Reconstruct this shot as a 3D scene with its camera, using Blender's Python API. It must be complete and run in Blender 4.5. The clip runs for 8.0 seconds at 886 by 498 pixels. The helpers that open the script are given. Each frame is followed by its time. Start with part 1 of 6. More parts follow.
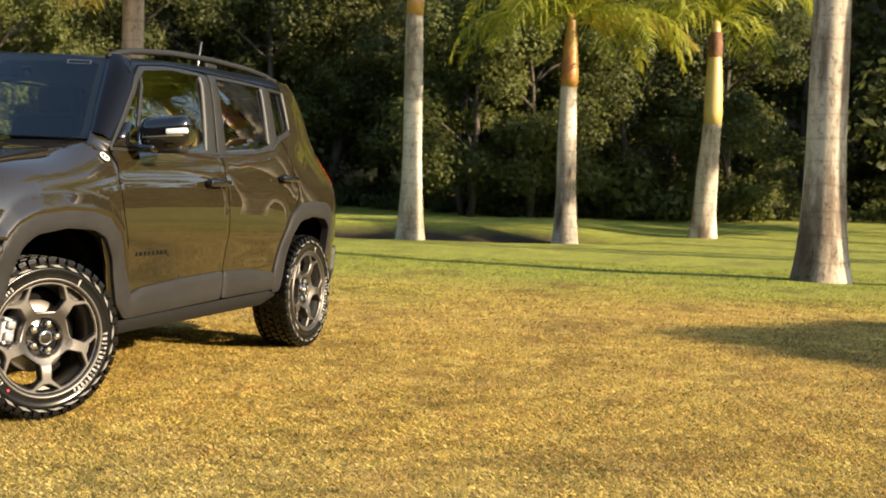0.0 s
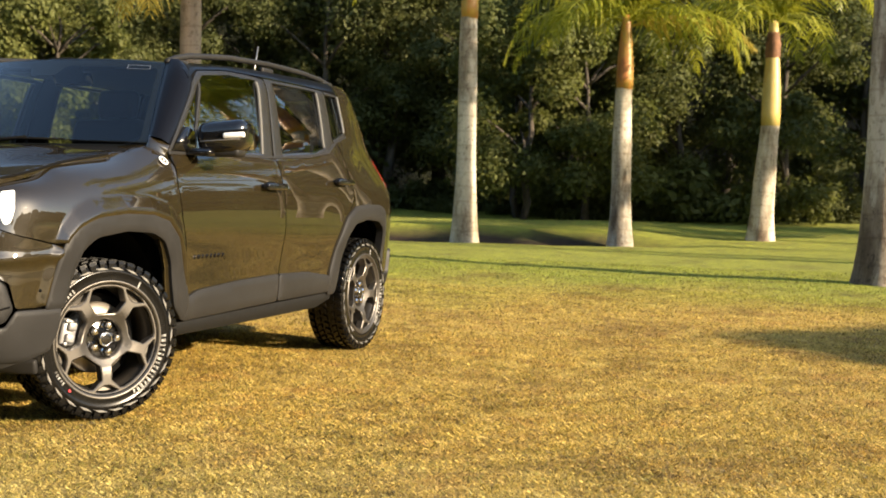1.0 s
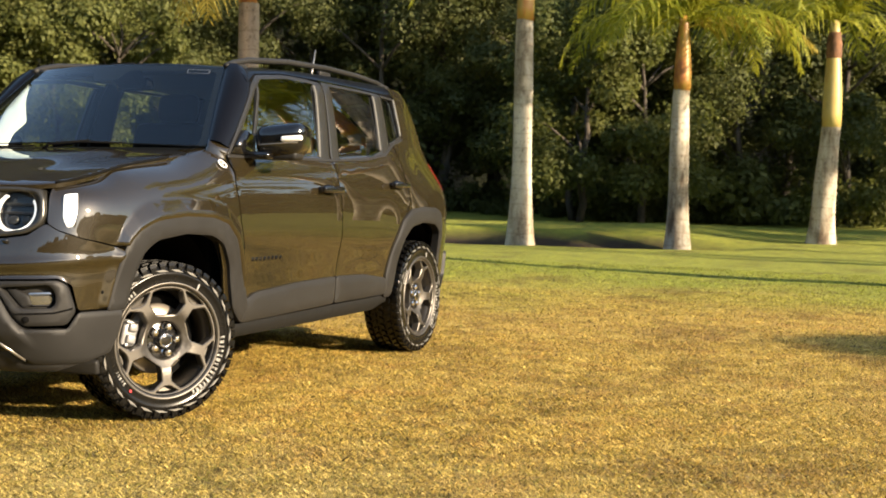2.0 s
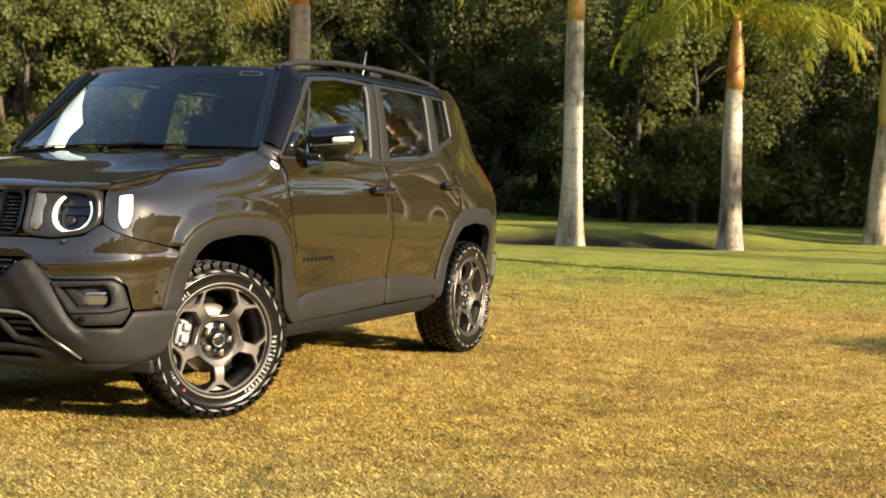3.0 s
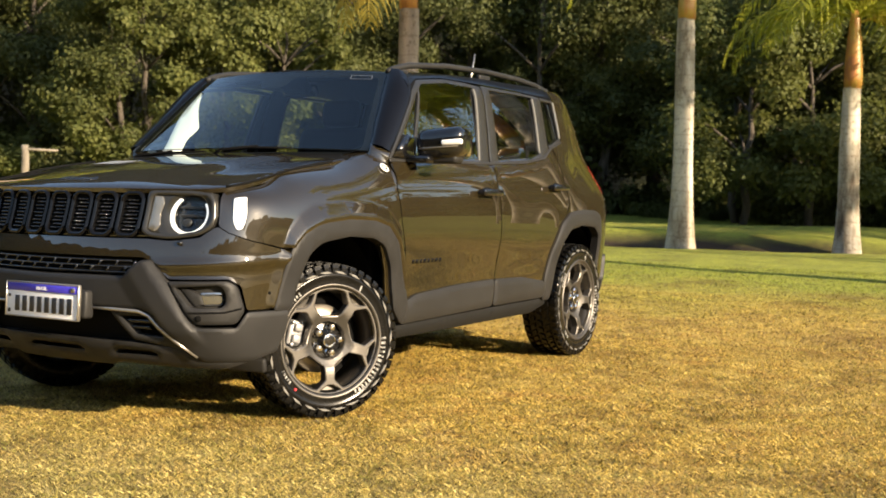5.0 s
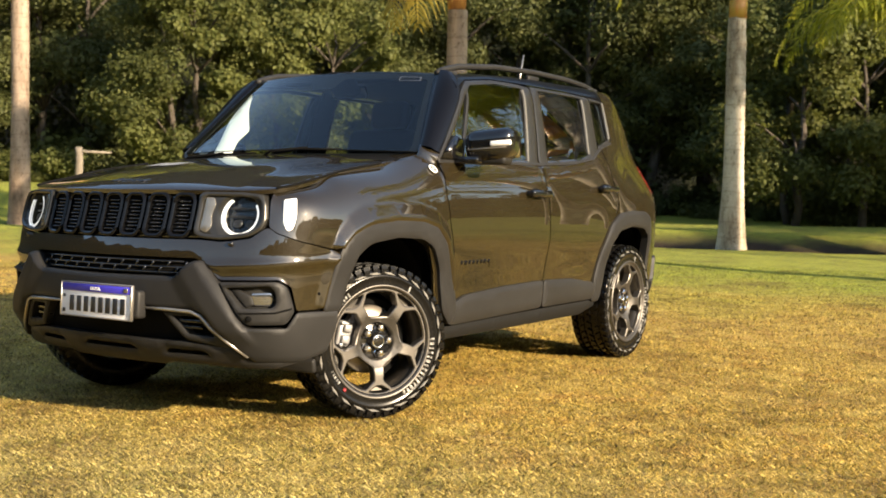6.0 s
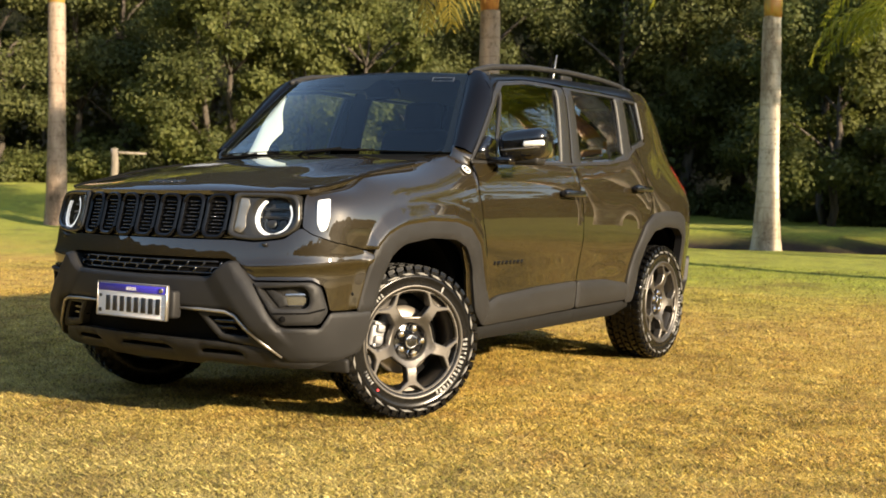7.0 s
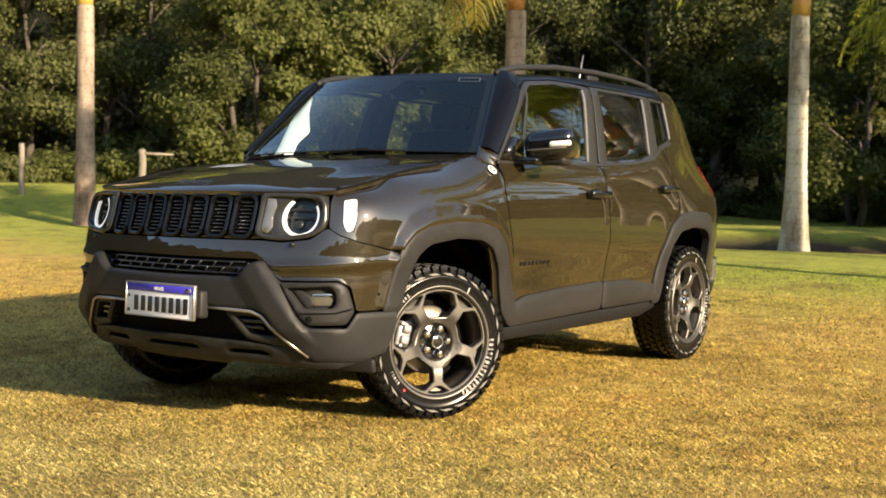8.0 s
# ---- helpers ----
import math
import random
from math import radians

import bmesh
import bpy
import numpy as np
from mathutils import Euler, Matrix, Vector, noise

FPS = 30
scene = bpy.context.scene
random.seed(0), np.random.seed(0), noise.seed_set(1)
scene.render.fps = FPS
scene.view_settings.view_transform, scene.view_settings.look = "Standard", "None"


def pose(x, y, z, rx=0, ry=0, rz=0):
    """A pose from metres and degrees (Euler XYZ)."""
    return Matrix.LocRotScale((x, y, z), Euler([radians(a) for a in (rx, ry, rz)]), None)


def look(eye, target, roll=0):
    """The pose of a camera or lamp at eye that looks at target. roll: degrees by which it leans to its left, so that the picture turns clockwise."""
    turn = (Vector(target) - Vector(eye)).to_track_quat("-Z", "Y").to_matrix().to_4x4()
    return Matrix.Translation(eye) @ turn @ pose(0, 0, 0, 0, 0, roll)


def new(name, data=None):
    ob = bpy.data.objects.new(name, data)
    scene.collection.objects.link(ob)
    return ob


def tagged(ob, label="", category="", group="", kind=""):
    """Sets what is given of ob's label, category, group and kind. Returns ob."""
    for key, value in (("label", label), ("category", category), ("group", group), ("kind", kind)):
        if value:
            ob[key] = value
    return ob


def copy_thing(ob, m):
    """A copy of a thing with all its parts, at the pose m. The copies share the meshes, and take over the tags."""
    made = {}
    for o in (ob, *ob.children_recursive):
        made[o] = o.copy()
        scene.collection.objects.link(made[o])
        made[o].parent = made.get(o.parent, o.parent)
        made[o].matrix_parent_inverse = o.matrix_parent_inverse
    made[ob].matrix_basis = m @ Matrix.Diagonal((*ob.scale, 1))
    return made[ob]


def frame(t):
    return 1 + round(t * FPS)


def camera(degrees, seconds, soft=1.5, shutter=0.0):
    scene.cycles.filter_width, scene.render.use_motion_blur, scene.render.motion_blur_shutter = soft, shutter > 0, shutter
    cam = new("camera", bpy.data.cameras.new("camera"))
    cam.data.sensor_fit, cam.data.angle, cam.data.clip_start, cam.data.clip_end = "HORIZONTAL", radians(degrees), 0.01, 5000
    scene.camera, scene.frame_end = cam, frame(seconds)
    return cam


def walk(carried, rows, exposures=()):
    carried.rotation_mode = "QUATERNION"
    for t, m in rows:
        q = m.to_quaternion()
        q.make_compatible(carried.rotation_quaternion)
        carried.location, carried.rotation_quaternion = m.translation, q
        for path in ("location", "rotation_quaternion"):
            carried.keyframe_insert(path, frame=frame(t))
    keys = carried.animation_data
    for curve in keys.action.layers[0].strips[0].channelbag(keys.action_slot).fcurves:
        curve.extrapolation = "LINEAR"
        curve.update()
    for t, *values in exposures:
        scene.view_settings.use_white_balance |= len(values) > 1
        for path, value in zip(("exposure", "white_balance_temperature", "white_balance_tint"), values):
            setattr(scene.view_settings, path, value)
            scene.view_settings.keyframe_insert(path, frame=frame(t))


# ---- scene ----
cam = camera(42.62, 8.0, soft=1.7)
ROWS = [  # seconds, eye, yaw, pitch, roll
    (0, 3.6713, -5.1809, 0.9531, 16.668, -2.695, 1.333),
    (0.5, 3.6691, -5.1809, 0.9534, 17.95, -2.7, 1.257),
    (1, 3.667, -5.1809, 0.9537, 19.391, -2.617, 1.234),
    (1.5, 3.6649, -5.1811, 0.9539, 20.863, -2.559, 1.214),
    (3, 3.6593, -5.1817, 0.9544, 24.697, -2.563, 1.129),
    (3.5, 3.6576, -5.1821, 0.9545, 26.037, -2.565, 1.089),
    (4, 3.656, -5.1824, 0.9546, 27.235, -2.565, 1.09),
    (4.5, 3.6544, -5.1829, 0.9546, 28.667, -2.564, 1.068),
    (6, 3.6502, -5.1845, 0.9545, 32.527, -2.546, 0.989),
    (6.5, 3.6489, -5.1851, 0.9544, 33.436, -2.544, 0.938),
    (7, 3.6478, -5.1858, 0.9543, 34.163, -2.547, 0.938),
    (7.5, 3.6467, -5.1866, 0.9542, 34.812, -2.55, 0.957),
    (8, 3.6457, -5.1874, 0.954, 35.455, -2.546, 0.906),
]
walk(cam, [(t, pose(x, y, z, 90 + pitch, 0, yaw) @ pose(0, 0, 0, 0, 0, roll)) for t, x, y, z, yaw, pitch, roll in ROWS])
scene.view_settings.exposure = 1.46
cam.data.dof.use_dof, cam.data.dof.focus_distance, cam.data.dof.aperture_fstop = True, 4.9, 5.4

# ---- daylight: a low warm sun from the car's left, clear sky ----
SUN_FROM = Vector((1.0, -0.12, 0.348)).normalized()
world = bpy.data.worlds.new("sky")
scene.world = world
world.use_nodes = True
wn = world.node_tree.nodes
sky = wn.new("ShaderNodeTexSky")
sky.sky_type = "NISHITA"
sky.sun_disc = False
sky.sun_elevation = math.asin(SUN_FROM.z)
sky.sun_rotation = math.atan2(SUN_FROM.x, SUN_FROM.y)
sky.air_density, sky.dust_density, sky.ozone_density = 1.1, 0.9, 1.2
world.node_tree.links.new(sky.outputs[0], wn["Background"].inputs[0])
wn["Background"].inputs[1].default_value = 0.12
sun = bpy.data.lights.new("sun", "SUN")
sun.energy, sun.angle, sun.color = 5.0, radians(0.6), (1.0, 0.80, 0.55)
new("sun", sun).matrix_world = look((40 * SUN_FROM.x, 40 * SUN_FROM.y, 40 * SUN_FROM.z), (0, 0, 0))


# ---- material helpers ----
def material(name, colour, rough=0.6, metal=0.0, coat=0.0, coat_rough=0.03, spec=0.5):
    m = bpy.data.materials.new(name)
    m.use_nodes = True
    b = m.node_tree.nodes["Principled BSDF"]
    b.inputs["Base Color"].default_value = (*colour, 1)
    b.inputs["Roughness"].default_value = rough
    b.inputs["Metallic"].default_value = metal
    b.inputs["Coat Weight"].default_value = coat
    b.inputs["Coat Roughness"].default_value = coat_rough
    b.inputs["Specular IOR Level"].default_value = spec
    return m


def node(m, kind, **values):
    n = m.node_tree.nodes.new(kind)
    for key, value in values.items():
        n.inputs[key.replace("_", " ")].default_value = value
    return n


def wire(m, a, b):
    m.node_tree.links.new(a, b)


def bsdf(m):
    return m.node_tree.nodes["Principled BSDF"]


def noise_of(m, scale, detail=4.0, rough=0.55, stretch=(1, 1, 1)):
    """Noise in object space, with its own stretch; gives the factor socket."""
    tc = m.node_tree.nodes.new("ShaderNodeTexCoord")
    mp = m.node_tree.nodes.new("ShaderNodeMapping")
    mp.inputs["Scale"].default_value = stretch
    n = node(m, "ShaderNodeTexNoise", Scale=scale, Detail=detail, Roughness=rough)
    wire(m, tc.outputs["Object"], mp.inputs["Vector"])
    wire(m, mp.outputs["Vector"], n.inputs["Vector"])
    return n.outputs["Fac"]


def ramp(m, fac, stops):
    r = m.node_tree.nodes.new("ShaderNodeValToRGB")
    e = r.color_ramp.elements
    while len(e) < len(stops):
        e.new(0.5)
    for k, (p, c) in enumerate(stops):
        e[k].position, e[k].color = p, (*c, 1)
    wire(m, fac, r.inputs["Fac"])
    return r.outputs["Color"]


def mixed(m, fac, a, b, mode="MIX"):
    n = m.node_tree.nodes.new("ShaderNodeMix")
    n.data_type, n.blend_type = "RGBA", mode
    for sock, v in ((n.inputs[0], fac), (n.inputs[6], a), (n.inputs[7], b)):
        if isinstance(v, (int, float)):
            sock.default_value = v
        elif isinstance(v, tuple):
            sock.default_value = (*v, 1)
        else:
            wire(m, v, sock)
    return n.outputs[2]


def bump(m, fac, strength, distance):
    n = node(m, "ShaderNodeBump", Strength=strength, Distance=distance)
    wire(m, fac, n.inputs["Height"])
    wire(m, n.outputs["Normal"], bsdf(m).inputs["Normal"])


def leafy(name, dark, light, glow, rough=0.6):
    """Leaves that differ one from another and let some light through."""
    m = material(name, dark, rough, spec=0.25)
    geo = m.node_tree.nodes.new("ShaderNodeNewGeometry")
    info = m.node_tree.nodes.new("ShaderNodeObjectInfo")
    tint = mixed(m, 0.3, geo.outputs["Random Per Island"], info.outputs["Random"])
    col = ramp(m, tint, [(0.0, dark), (0.55, tuple((a + b) / 2 for a, b in zip(dark, light))), (1.0, light)])
    wire(m, col, bsdf(m).inputs["Base Color"])
    tr = m.node_tree.nodes.new("ShaderNodeBsdfTranslucent")
    wire(m, mixed(m, 0.5, col, glow), tr.inputs["Color"])
    mix = m.node_tree.nodes.new("ShaderNodeMixShader")
    mix.inputs[0].default_value = 0.45
    out = m.node_tree.nodes["Material Output"]
    wire(m, bsdf(m).outputs[0], mix.inputs[1])
    wire(m, tr.outputs[0], mix.inputs[2])
    wire(m, mix.outputs[0], out.inputs["Surface"])
    return m


# ---- materials of the grounds ----
# lawn: dry straw near the car, greener further off, with worn and darker patches
LAWN = material("lawn", (0.2, 0.17, 0.05), 0.9)
BLADE = material("grass_blade", (0.3, 0.26, 0.06), 0.55)
for m, blade in ((LAWN, False), (BLADE, True)):
    tc = m.node_tree.nodes.new("ShaderNodeTexCoord")
    sep = m.node_tree.nodes.new("ShaderNodeSeparateXYZ")
    wire(m, tc.outputs["Object"], sep.inputs[0])
    big = noise_of(m, 0.35, 4, 0.6)
    fine = noise_of(m, 5.0, 5, 0.7)
    far = node(m, "ShaderNodeMapRange", **{"From_Min": 2.2, "From_Max": 11.0, "To_Min": -0.22, "To_Max": 0.72})
    wire(m, sep.outputs["Y"], far.inputs["Value"])
    add = m.node_tree.nodes.new("ShaderNodeMath")
    add.operation = "ADD"
    wire(m, big, add.inputs[0])
    wire(m, far.outputs[0], add.inputs[1])
    straw = ramp(m, fine, [(0.25, (0.24, 0.166, 0.030)), (0.5, (0.515, 0.368, 0.078)), (0.75, (0.72, 0.56, 0.175))])
    green = ramp(m, fine, [(0.25, (0.15, 0.185, 0.020)), (0.5, (0.30, 0.345, 0.037)), (0.8, (0.45, 0.465, 0.062))])
    pale = ramp(m, fine, [(0.25, (0.20, 0.19, 0.062)), (0.5, (0.43, 0.385, 0.15)), (0.8, (0.64, 0.58, 0.28))])
    key = ramp(m, add.outputs[0], [(0.45, (0, 0, 0)), (0.95, (1, 1, 1))])
    straw = mixed(m, ramp(m, noise_of(m, 2.3, 6, 0.7), [(0.49, (0, 0, 0)), (0.66, (0.75, 0.75, 0.75))]), straw, (0.40, 0.235, 0.055))
    near = node(m, "ShaderNodeMapRange", **{"From_Min": -1.0, "From_Max": -2.8, "To_Min": 0.0, "To_Max": 0.60})
    wire(m, sep.outputs["Y"], near.inputs["Value"])
    col = mixed(m, key, mixed(m, near.outputs[0], straw, pale), green)
    patch = ramp(m, noise_of(m, 1.1, 6, 0.65), [(0.36, (0.66, 0.60, 0.54)), (0.49, (1, 1, 1)), (0.68, (1.1, 1.08, 1.04))])
    tuft = ramp(m, noise_of(m, 150.0, 4, 0.75), [(0.37, (0.50, 0.46, 0.40)), (0.49, (0.98, 0.98, 0.96)), (0.62, (1.26, 1.26, 1.22))])
    col = mixed(m, 1.0, mixed(m, 1.0, col, patch, "MULTIPLY"), tuft, "MULTIPLY")
    if blade:
        geo = m.node_tree.nodes.new("ShaderNodeNewGeometry")
        vary = ramp(m, geo.outputs["Random Per Island"], [(0, (0.06, 0.06, 0.05)), (0.38, (0.60, 0.60, 0.55)), (0.72, (1.28, 1.28, 1.26)), (1, (1.70, 1.73, 1.95))])
        col = mixed(m, 1.0, col, vary, "MULTIPLY")
        # some blades are still green
        spin = m.node_tree.nodes.new("ShaderNodeMath")
        spin.operation = "MULTIPLY"
        spin.inputs[1].default_value = 13.7
        part_of = m.node_tree.nodes.new("ShaderNodeMath")
        part_of.operation = "FRACT"
        wire(m, geo.outputs["Random Per Island"], spin.inputs[0])
        wire(m, spin.outputs[0], part_of.inputs[0])
        col = mixed(m, ramp(m, part_of.outputs[0], [(0.80, (0, 0, 0)), (0.84, (0.7, 0.7, 0.7))]), col, (0.24, 0.24, 0.040))
    else:
        dirt = ramp(m, noise_of(m, 110.0, 5, 0.75), [(0.38, (0.40, 0.32, 0.22)), (0.58, (1.05, 1.04, 0.95))])
        col = mixed(m, 1.0, col, dirt, "MULTIPLY")
        # bare brown soil on the bank of the hollow, with shade darkened into its colour
        shaded_soil = m.node_tree.nodes.new("ShaderNodeAttribute")
        shaded_soil.attribute_name = "shaded_soil"
        shaded_earth = ramp(m, noise_of(m, 3.0, 6, 0.7), [(0.3, (0.010, 0.0055, 0.0026)), (0.7, (0.042, 0.023, 0.011))])
        col = mixed(m, shaded_soil.outputs["Fac"], col, shaded_earth)
        bump(m, noise_of(m, 60.0, 6, 0.75), 0.9, 0.02)
    wire(m, col, bsdf(m).inputs["Base Color"])
    if blade:
        tr = m.node_tree.nodes.new("ShaderNodeBsdfTranslucent")
        wire(m, col, tr.inputs["Color"])
        mix = m.node_tree.nodes.new("ShaderNodeMixShader")
        mix.inputs[0].default_value = 0.4
        wire(m, bsdf(m).outputs[0], mix.inputs[1])
        wire(m, tr.outputs[0], mix.inputs[2])
        wire(m, mix.outputs[0], m.node_tree.nodes["Material Output"].inputs["Surface"])

def palm_bark(name, stops):
    """Pale ringed bark with stains that differ from palm to palm."""
    m = material(name, stops[2][1], 0.85)
    tc = m.node_tree.nodes.new("ShaderNodeTexCoord")
    info = m.node_tree.nodes.new("ShaderNodeObjectInfo")
    far = m.node_tree.nodes.new("ShaderNodeMath")
    far.operation = "MULTIPLY"
    far.inputs[1].default_value = 40.0
    wire(m, info.outputs["Random"], far.inputs[0])

    def stain(scale, detail, rough, stretch):
        mp = m.node_tree.nodes.new("ShaderNodeMapping")
        mp.inputs["Scale"].default_value = stretch
        n = node(m, "ShaderNodeTexNoise", Scale=scale, Detail=detail, Roughness=rough)
        n.noise_dimensions = "4D"
        wire(m, far.outputs[0], n.inputs["W"])
        wire(m, tc.outputs["Object"], mp.inputs["Vector"])
        wire(m, mp.outputs["Vector"], n.inputs["Vector"])
        return n.outputs["Fac"]

    ring = m.node_tree.nodes.new("ShaderNodeTexWave")
    ring.bands_direction = "Z"
    ring.inputs["Scale"].default_value, ring.inputs["Distortion"].default_value, ring.inputs["Detail"].default_value = 1.05, 2.2, 3
    wire(m, tc.outputs["Object"], ring.inputs["Vector"])
    base = ramp(m, stain(2.4, 7, 0.68, (1, 1, 0.22)), stops)
    scar = ramp(m, ring.outputs["Fac"], [(0.0, (0.80, 0.77, 0.74)), (0.045, (0.98, 0.98, 0.98)), (1.0, (1, 1, 1))])
    mould = ramp(m, stain(15.0, 7, 0.78, (1, 1, 0.7)), [(0.36, (0.30, 0.26, 0.22)), (0.47, (1, 1, 1))])
    wire(m, mixed(m, 1.0, mixed(m, 1.0, base, scar, "MULTIPLY"), mould, "MULTIPLY"), bsdf(m).inputs["Base Color"])
    bump(m, noise_of(m, 18.0, 6, 0.7, (1, 1, 0.5)), 0.6, 0.015)
    return m


BARK = palm_bark("palm_bark", [(0.36, (0.11, 0.076, 0.048)), (0.44, (0.27, 0.215, 0.155)), (0.53, (0.48, 0.42, 0.335)), (0.68, (0.64, 0.575, 0.475))])
# darker, browner copy of the bark: shade put into the colour of two trunks
SHADED_BARK = palm_bark("shaded_palm_bark", [(0.36, (0.10, 0.07, 0.05)), (0.44, (0.17, 0.125, 0.09)), (0.53, (0.27, 0.205, 0.155)), (0.68, (0.38, 0.30, 0.235))])
STAINED_BARK = palm_bark("stained_palm_bark", [(0.36, (0.10, 0.068, 0.043)), (0.45, (0.23, 0.175, 0.125)), (0.53, (0.48, 0.42, 0.33)), (0.68, (0.64, 0.575, 0.475))])

SHAFT = material("crownshaft", (0.35, 0.22, 0.05), 0.4)
wire(SHAFT, ramp(SHAFT, noise_of(SHAFT, 1.6, 5, 0.6, (1.5, 1.5, 0.5)), [(0.36, (0.26, 0.23, 0.04)), (0.46, (0.42, 0.27, 0.06)), (0.54, (0.46, 0.20, 0.05)), (0.62, (0.26, 0.095, 0.035)), (0.75, (0.48, 0.28, 0.08))]), bsdf(SHAFT).inputs["Base Color"])
SHEATH = material("dried_leaf_sheath", (0.16, 0.075, 0.04), 0.8)
wire(SHEATH, ramp(SHEATH, noise_of(SHEATH, 9, 5, 0.7, (1, 1, 0.3)), [(0.35, (0.07, 0.035, 0.02)), (0.65, (0.24, 0.11, 0.05))]), bsdf(SHEATH).inputs["Base Color"])
SHAFT_PALE = material("pale_crownshaft", (0.45, 0.34, 0.1), 0.4)
wire(SHAFT_PALE, ramp(SHAFT_PALE, noise_of(SHAFT_PALE, 1.6, 5, 0.6, (1.5, 1.5, 0.5)), [(0.36, (0.36, 0.30, 0.10)), (0.5, (0.50, 0.40, 0.15)), (0.62, (0.48, 0.33, 0.09)), (0.75, (0.42, 0.26, 0.07))]), bsdf(SHAFT_PALE).inputs["Base Color"])
FROND = leafy("palm_frond", (0.13, 0.165, 0.015), (0.42, 0.40, 0.05), (0.52, 0.52, 0.05), 0.38)
DRY_FROND = leafy("dry_palm_frond", (0.26, 0.20, 0.03), (0.52, 0.42, 0.09), (0.55, 0.45, 0.08), 0.5)
LEAF = leafy("tree_leaf", (0.060, 0.074, 0.026), (0.142, 0.146, 0.047), (0.13, 0.15, 0.04))
LEAF_PALE = leafy("pale_tree_leaf", (0.058, 0.072, 0.022), (0.142, 0.146, 0.042), (0.13, 0.15, 0.035))
LEAF_LIME = leafy("bush_leaf", (0.066, 0.082, 0.022), (0.185, 0.190, 0.054), (0.17, 0.19, 0.04))
TREE_BARK = material("tree_bark", (0.1, 0.08, 0.06), 0.9)
wire(TREE_BARK, ramp(TREE_BARK, noise_of(TREE_BARK, 6, 6, 0.7, (1, 1, 0.25)), [(0.3, (0.03, 0.023, 0.018)), (0.7, (0.11, 0.09, 0.07))]), bsdf(TREE_BARK).inputs["Base Color"])
bump(TREE_BARK, noise_of(TREE_BARK, 20, 5, 0.7, (1, 1, 0.2)), 0.8, 0.03)

# ---- building helpers ----
def mesh_of(name, verts, faces, mat, smooth=False):
    me = bpy.data.meshes.new(name)
    me.from_pydata(verts, [], faces)
    for m in (mat if isinstance(mat, (list, tuple)) else [mat]):
        me.materials.append(m)
    if smooth:
        me.shade_smooth()
    return me


def raw_mesh(name, verts, faces, mat):
    """A mesh from numpy arrays; all faces have the same number of corners."""
    me = bpy.data.meshes.new(name)
    n, k = faces.shape
    me.vertices.add(len(verts))
    me.vertices.foreach_set("co", np.ascontiguousarray(verts, dtype=np.float32).ravel())
    me.loops.add(n * k)
    me.loops.foreach_set("vertex_index", np.ascontiguousarray(faces, dtype=np.int32).ravel())
    me.polygons.add(n)
    me.polygons.foreach_set("loop_start", np.arange(0, n * k, k, dtype=np.int32))
    me.update(calc_edges=True)
    me.materials.append(mat)
    return me


def child(name, me, parent, label="", at=None):
    ob = new(name, me)
    ob.parent = parent
    if at is not None:
        ob.matrix_basis = at
    return tagged(ob, label) if label else ob


def tube_data(points, radii, sides=10, caps=True):
    """Vertices and faces of a tube along points."""
    verts, faces = [], []
    pts = [Vector(p) for p in points]
    way = pts[-1] - pts[0]
    up = Vector([1.0 if k == min(range(3), key=lambda q: abs(way[q])) else 0.04 for k in range(3)]).normalized()
    for i, p in enumerate(pts):
        t = (pts[min(i + 1, len(pts) - 1)] - pts[max(i - 1, 0)]).normalized()
        a = t.cross(up)
        a = a.normalized() if a.length > 0.05 else t.orthogonal().normalized()
        b = a.cross(t)
        for k in range(sides):
            w = 2 * math.pi * k / sides
            verts.append(p + radii[i] * (math.cos(w) * a + math.sin(w) * b))
    for i in range(len(pts) - 1):
        for k in range(sides):
            q = (k + 1) % sides
            faces.append((i * sides + k, i * sides + q, (i + 1) * sides + q, (i + 1) * sides + k))
    if caps:
        faces.append(tuple(range(sides - 1, -1, -1)))
        faces.append(tuple((len(pts) - 1) * sides + k for k in range(sides)))
    return verts, faces


def merged(parts):
    verts, faces = [], []
    for v, f in parts:
        n = len(verts)
        verts += list(v)
        faces += [tuple(i + n for i in q) for q in f]
    return verts, faces


# ---- the ground: one sheet to the horizon ----
def smooth_step(a, b, v):
    u = np.clip((v - a) / (b - a), 0, 1)
    return u * u * (3 - 2 * u)


def ground_z(x, y):
    """Flat round the car, a dry hollow behind the palms, then a gentle rise to the wood."""
    x, y = np.asarray(x, float), np.asarray(y, float)
    d = np.hypot(x - 3.65, y + 5.19)
    z = 0.022 * np.exp(-((x - .80) ** 2 + (y + 1.30) ** 2) / .5) + 0.46 * smooth_step(26, 42, d)
    left = smooth_step(-8, -26, x)
    z = z + 0.22 * left * smooth_step(18, 30, d) + 0.60 * smooth_step(-13, -21, x) * smooth_step(29, 35, d)
    run = smooth_step(1.0, -3.0, x) * smooth_step(-15, -9, x)
    lip = 24.5 + 0.5 * np.sin(x * 0.5)
    z = z + run * (0.24 * smooth_step(lip + 2.2, lip + 4.4, d) * (1 - smooth_step(31, 37, d)) - 0.70 * smooth_step(lip, lip + 0.9, d) * (1 - smooth_step(lip + 2.0, lip + 4.2, d)))
    z = z + 0.07 * smooth_step(2.5, -4.0, x) * smooth_step(6.5, 10.0, y) * (1 - smooth_step(13, 17, y))
    bumps = 0.012 * np.sin(x * 1.7 + 0.6 * y) * np.sin(y * 1.3 - 0.4 * x) + 0.02 * np.sin(x * 0.31 + 1) * np.sin(y * 0.27)
    z = z + bumps * smooth_step(2.4, 6.0, np.hypot(x, y))
    return z


